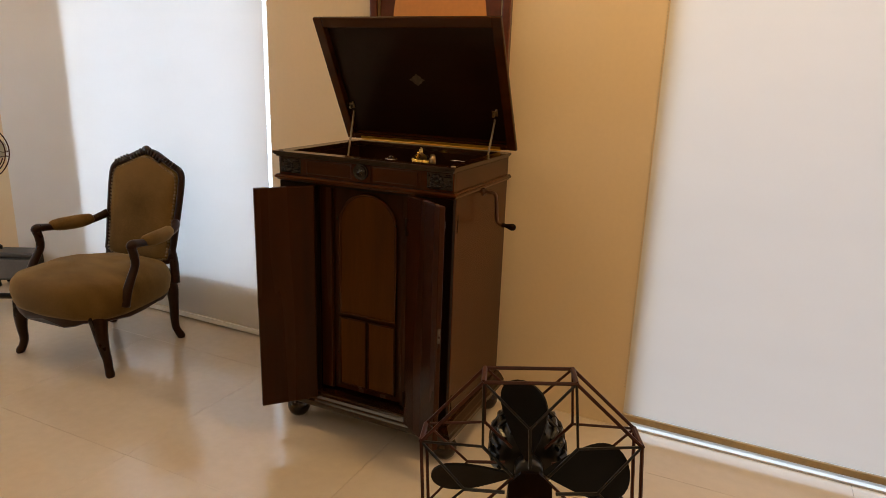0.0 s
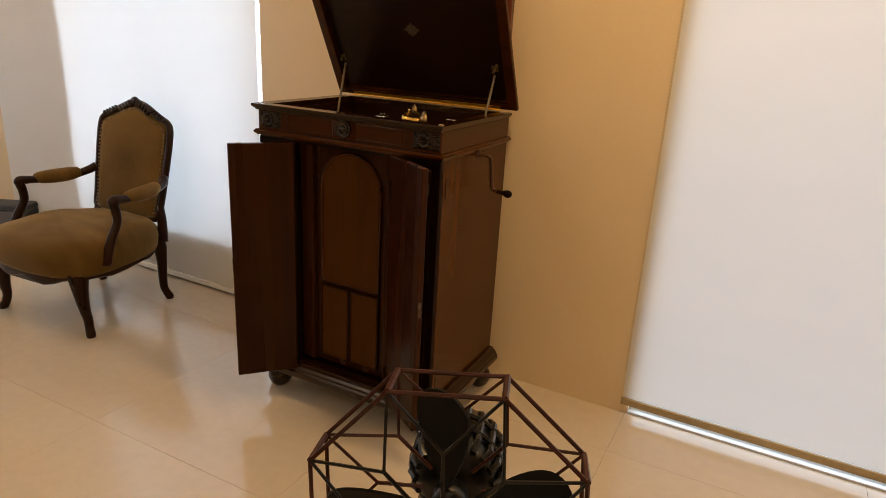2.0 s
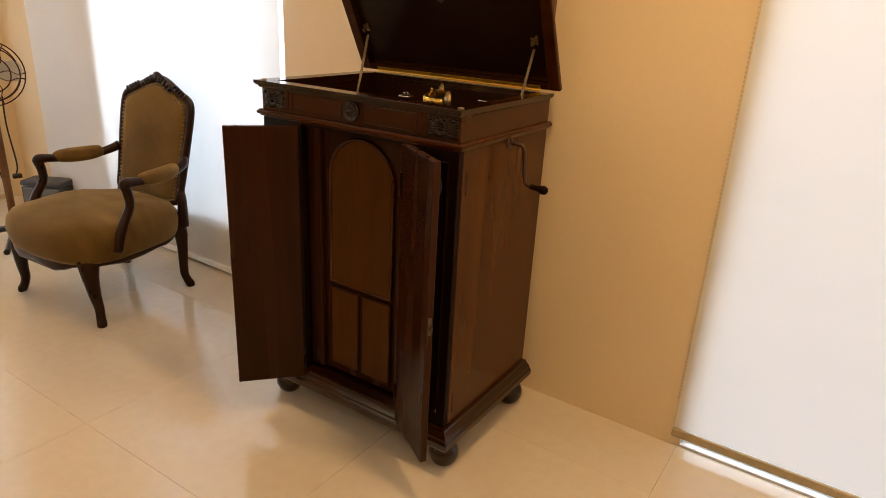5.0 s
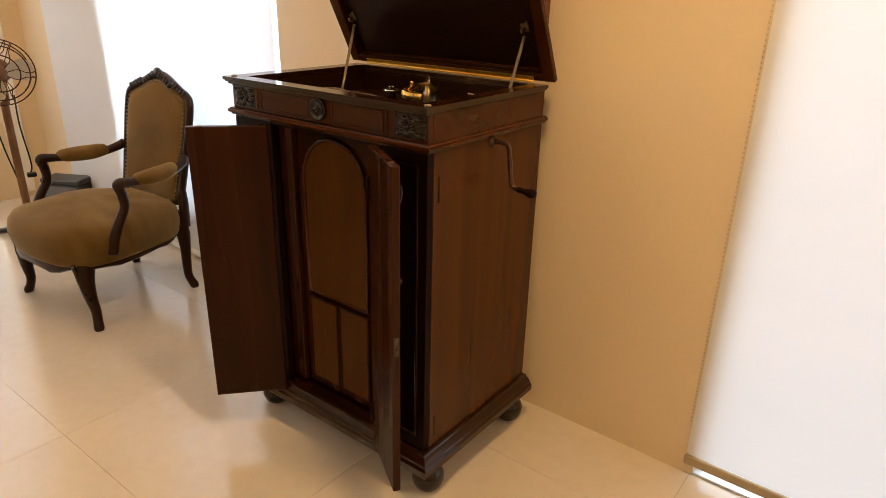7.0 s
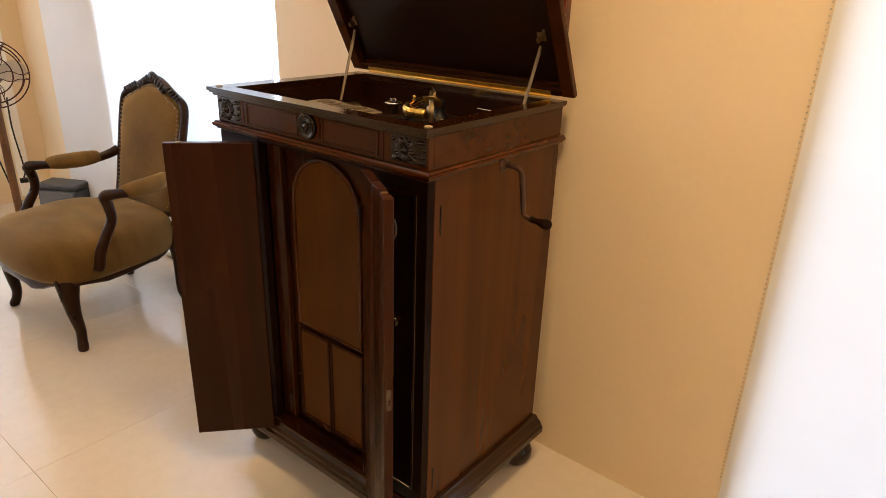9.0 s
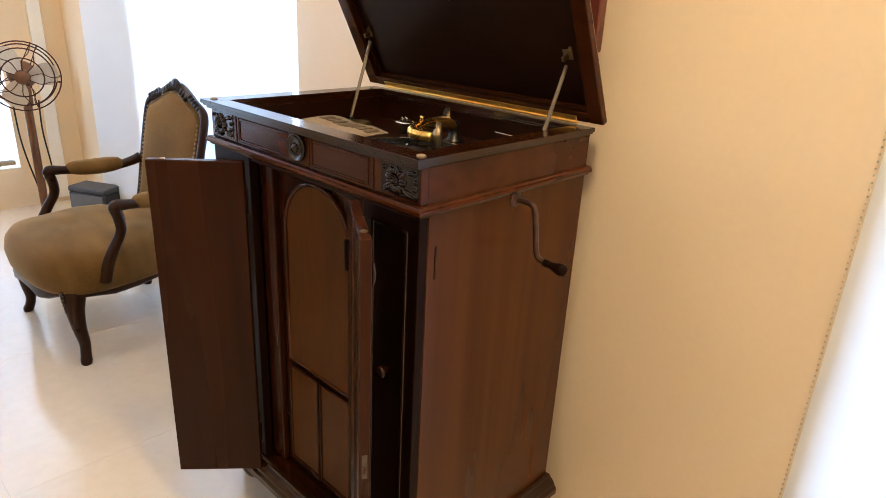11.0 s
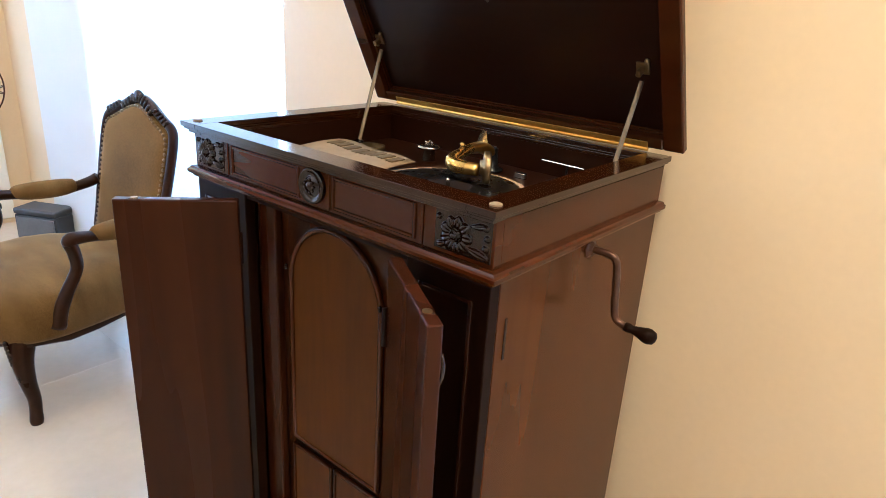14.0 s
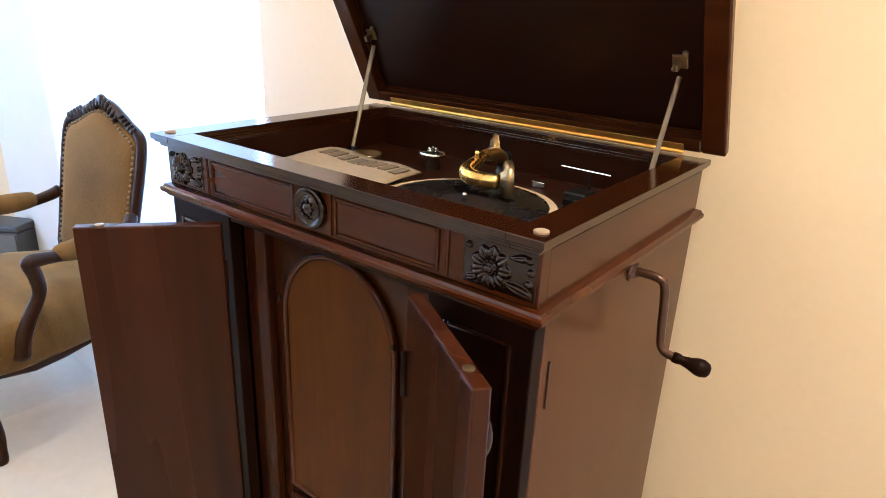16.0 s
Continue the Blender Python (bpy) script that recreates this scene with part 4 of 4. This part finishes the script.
part("pole", lathe([(0.016, 0.03), (0.014, 0.05), (0.014, 0.70), (0.020, 0.72), (0.024, 0.78), (0.020, FZ - 0.052)], 18, Matrix.Translation((0, FD + 0.07, 0))), IRON, fan, smooth=True)
part("base", lathe([(0.0, 0.0), (0.130, 0.0), (0.134, 0.012), (0.11, 0.022), (0.04, 0.034), (0.0, 0.036)], 32, Matrix.Translation((0, FD + 0.07, 0))), IRON, fan, smooth=True)

# ---- standing fan by the far corner ----
sf = thing("standing_fan", "old standing fan with round wire guard and tan blades", "fan", m=pose(-3.602, 2.300, 0, 0, 0, 76))
SZ, SR = 0.893, 0.160
for y, r in ((-0.045, SR * 0.55), (-0.030, SR * 0.82), (0.0, SR), (0.045, SR * 0.9)):
    part("guard_ring", tube([(r * math.cos(k * math.pi / 20), y, SZ + r * math.sin(k * math.pi / 20)) for k in range(40)], 0.0032, 6, closed=True), RUST, sf)
for k in range(10):
    a = 2 * math.pi * k / 10 + 0.2
    c, s = math.cos(a), math.sin(a)
    a2 = a + 0.22 * (1 if k % 2 else -1)
    pts = [(0.03 * c, -0.052, SZ + 0.03 * s), (SR * 0.5 * c, -0.047, SZ + SR * 0.5 * s), (SR * 0.72 * math.cos(a2), -0.036, SZ + SR * 0.72 * math.sin(a2)), (SR * math.cos(a2), 0.0, SZ + SR * math.sin(a2)), (SR * 0.9 * math.cos(a2), 0.045, SZ + SR * 0.9 * math.sin(a2)), (0.06 * c, 0.07, SZ + 0.06 * s)]
    part("guard_wire", tube(smooth_path(pts, 3), 0.0022, 6), RUST, sf)
for k in range(3):
    a = 2 * math.pi * k / 3 + 0.1
    ol = [(0.085 + 0.066 * math.cos(2 * math.pi * i / 20), (0.055 + 0.018 * math.cos(2 * math.pi * i / 20)) * math.sin(2 * math.pi * i / 20)) for i in range(20)]
    part("blade", prism(ol, 0.003, Matrix.Translation((0, 0.0, SZ)) @ Matrix.Rotation(-a, 4, "Y") @ Matrix.Rotation(0.35, 4, "X") @ FRONT), CREAM, sf, "tan metal blade")
part("hub", lathe([(0.0, -0.010), (0.024, -0.006), (0.034, 0.004), (0.034, 0.02), (0.0, 0.02)], 20, Matrix.Translation((0, -0.045, SZ)) @ pose(0, 0, 0, -90)), POLE, sf, "brown centre badge", True)
part("motor", lathe([(0.0, 0.0), (0.055, 0.005), (0.065, 0.03), (0.060, 0.09), (0.035, 0.12), (0.0, 0.125)], 20, Matrix.Translation((0, 0.05, SZ)) @ pose(0, 0, 0, -90)), POLE, sf, smooth=True)
part("pole", lathe([(0.022, 0.03), (0.019, 0.08), (0.019, 0.74), (0.028, 0.76), (0.028, 0.84)], 16, Matrix.Translation((0, 0.055, 0))), POLE, sf, "brown painted pole", True)
for k in range(3):
    a = 2 * math.pi * k / 3 - 1.95
    foot = [(0.0, 0.055, 0.075, 0.018), (0.09 * math.cos(a), 0.055 + 0.09 * math.sin(a), 0.050, 0.018), (0.20 * math.cos(a), 0.055 + 0.20 * math.sin(a), 0.022, 0.016), (0.25 * math.cos(a), 0.055 + 0.25 * math.sin(a), 0.015, 0.015)]
    part("foot", tube(smooth_path(foot, 4), n=10), IRON, sf, "black iron foot", True)
for pts in ([(-0.06, 0.06, SZ - 0.12), (-0.05, 0.05, 0.55), (0.0, 0.06, 0.25), (0.02, 0.07, 0.05)], [(0.05, 0.06, SZ - 0.12), (0.045, 0.05, 0.62), (0.06, 0.05, 0.42), (0.05, 0.06, 0.36)]):
    part("cord", tube(smooth_path(pts, 6), 0.004, 6), IRON, sf, "hanging black cord", True)
part("plug", box(0.03, 0.075, 0.04, 0.07, 0.34, 0.365, 0.006), IRON, sf)

# ---- grey case on the floor behind the armchair ----
case = thing("grey_case", "dark grey box-shaped case on short legs by the wall", "case", m=pose(-3.945, 2.655, 0, 0, 0, 28) @ Matrix.Diagonal((0.72, 1.15, 0.88, 1)))
part("body", box(-0.175, 0.175, -0.060, 0.060, 0.050, 0.215, 0.008), GREYBOX, case)
part("lid", box(-0.178, 0.178, -0.063, 0.063, 0.218, 0.254, 0.010), GREYBOX, case)
part("front_panel", box(-0.155, 0.155, -0.066, -0.059, 0.066, 0.205, 0.003), GREYLID, case)
for x in (-0.155, 0.155):
    for y in (-0.045, 0.045):
        part("leg", lathe([(0.014, 0.0), (0.017, 0.01), (0.013, 0.03), (0.016, 0.052)], 12, Matrix.Translation((x, y, 0))), IRON, case, smooth=True)

# ---- floor of large polished tiles ----
floor = thing("floor", "glossy cream floor of large polished tiles", "floor", kind="structure")
part("grout_bed", box(WEST - 0.25, EAST + 0.2, SOUTH - 0.2, 3.0, -0.06, -0.0030), GROUT, floor)
T, GAP = 0.8, 0.0007
shared = mesh_of("tile", box(0, T - GAP, 0, T - GAP, -0.012, 0.0, 0.0004, seg=1), TILE, False)
for i in range(-5, 5):
    for j in range(-7, 2):
        ob = new("tile", shared)
        ob.parent = floor
        ob.location = (-0.98 + T * i + GAP / 2, 1.638 + T * j + GAP / 2, 0)
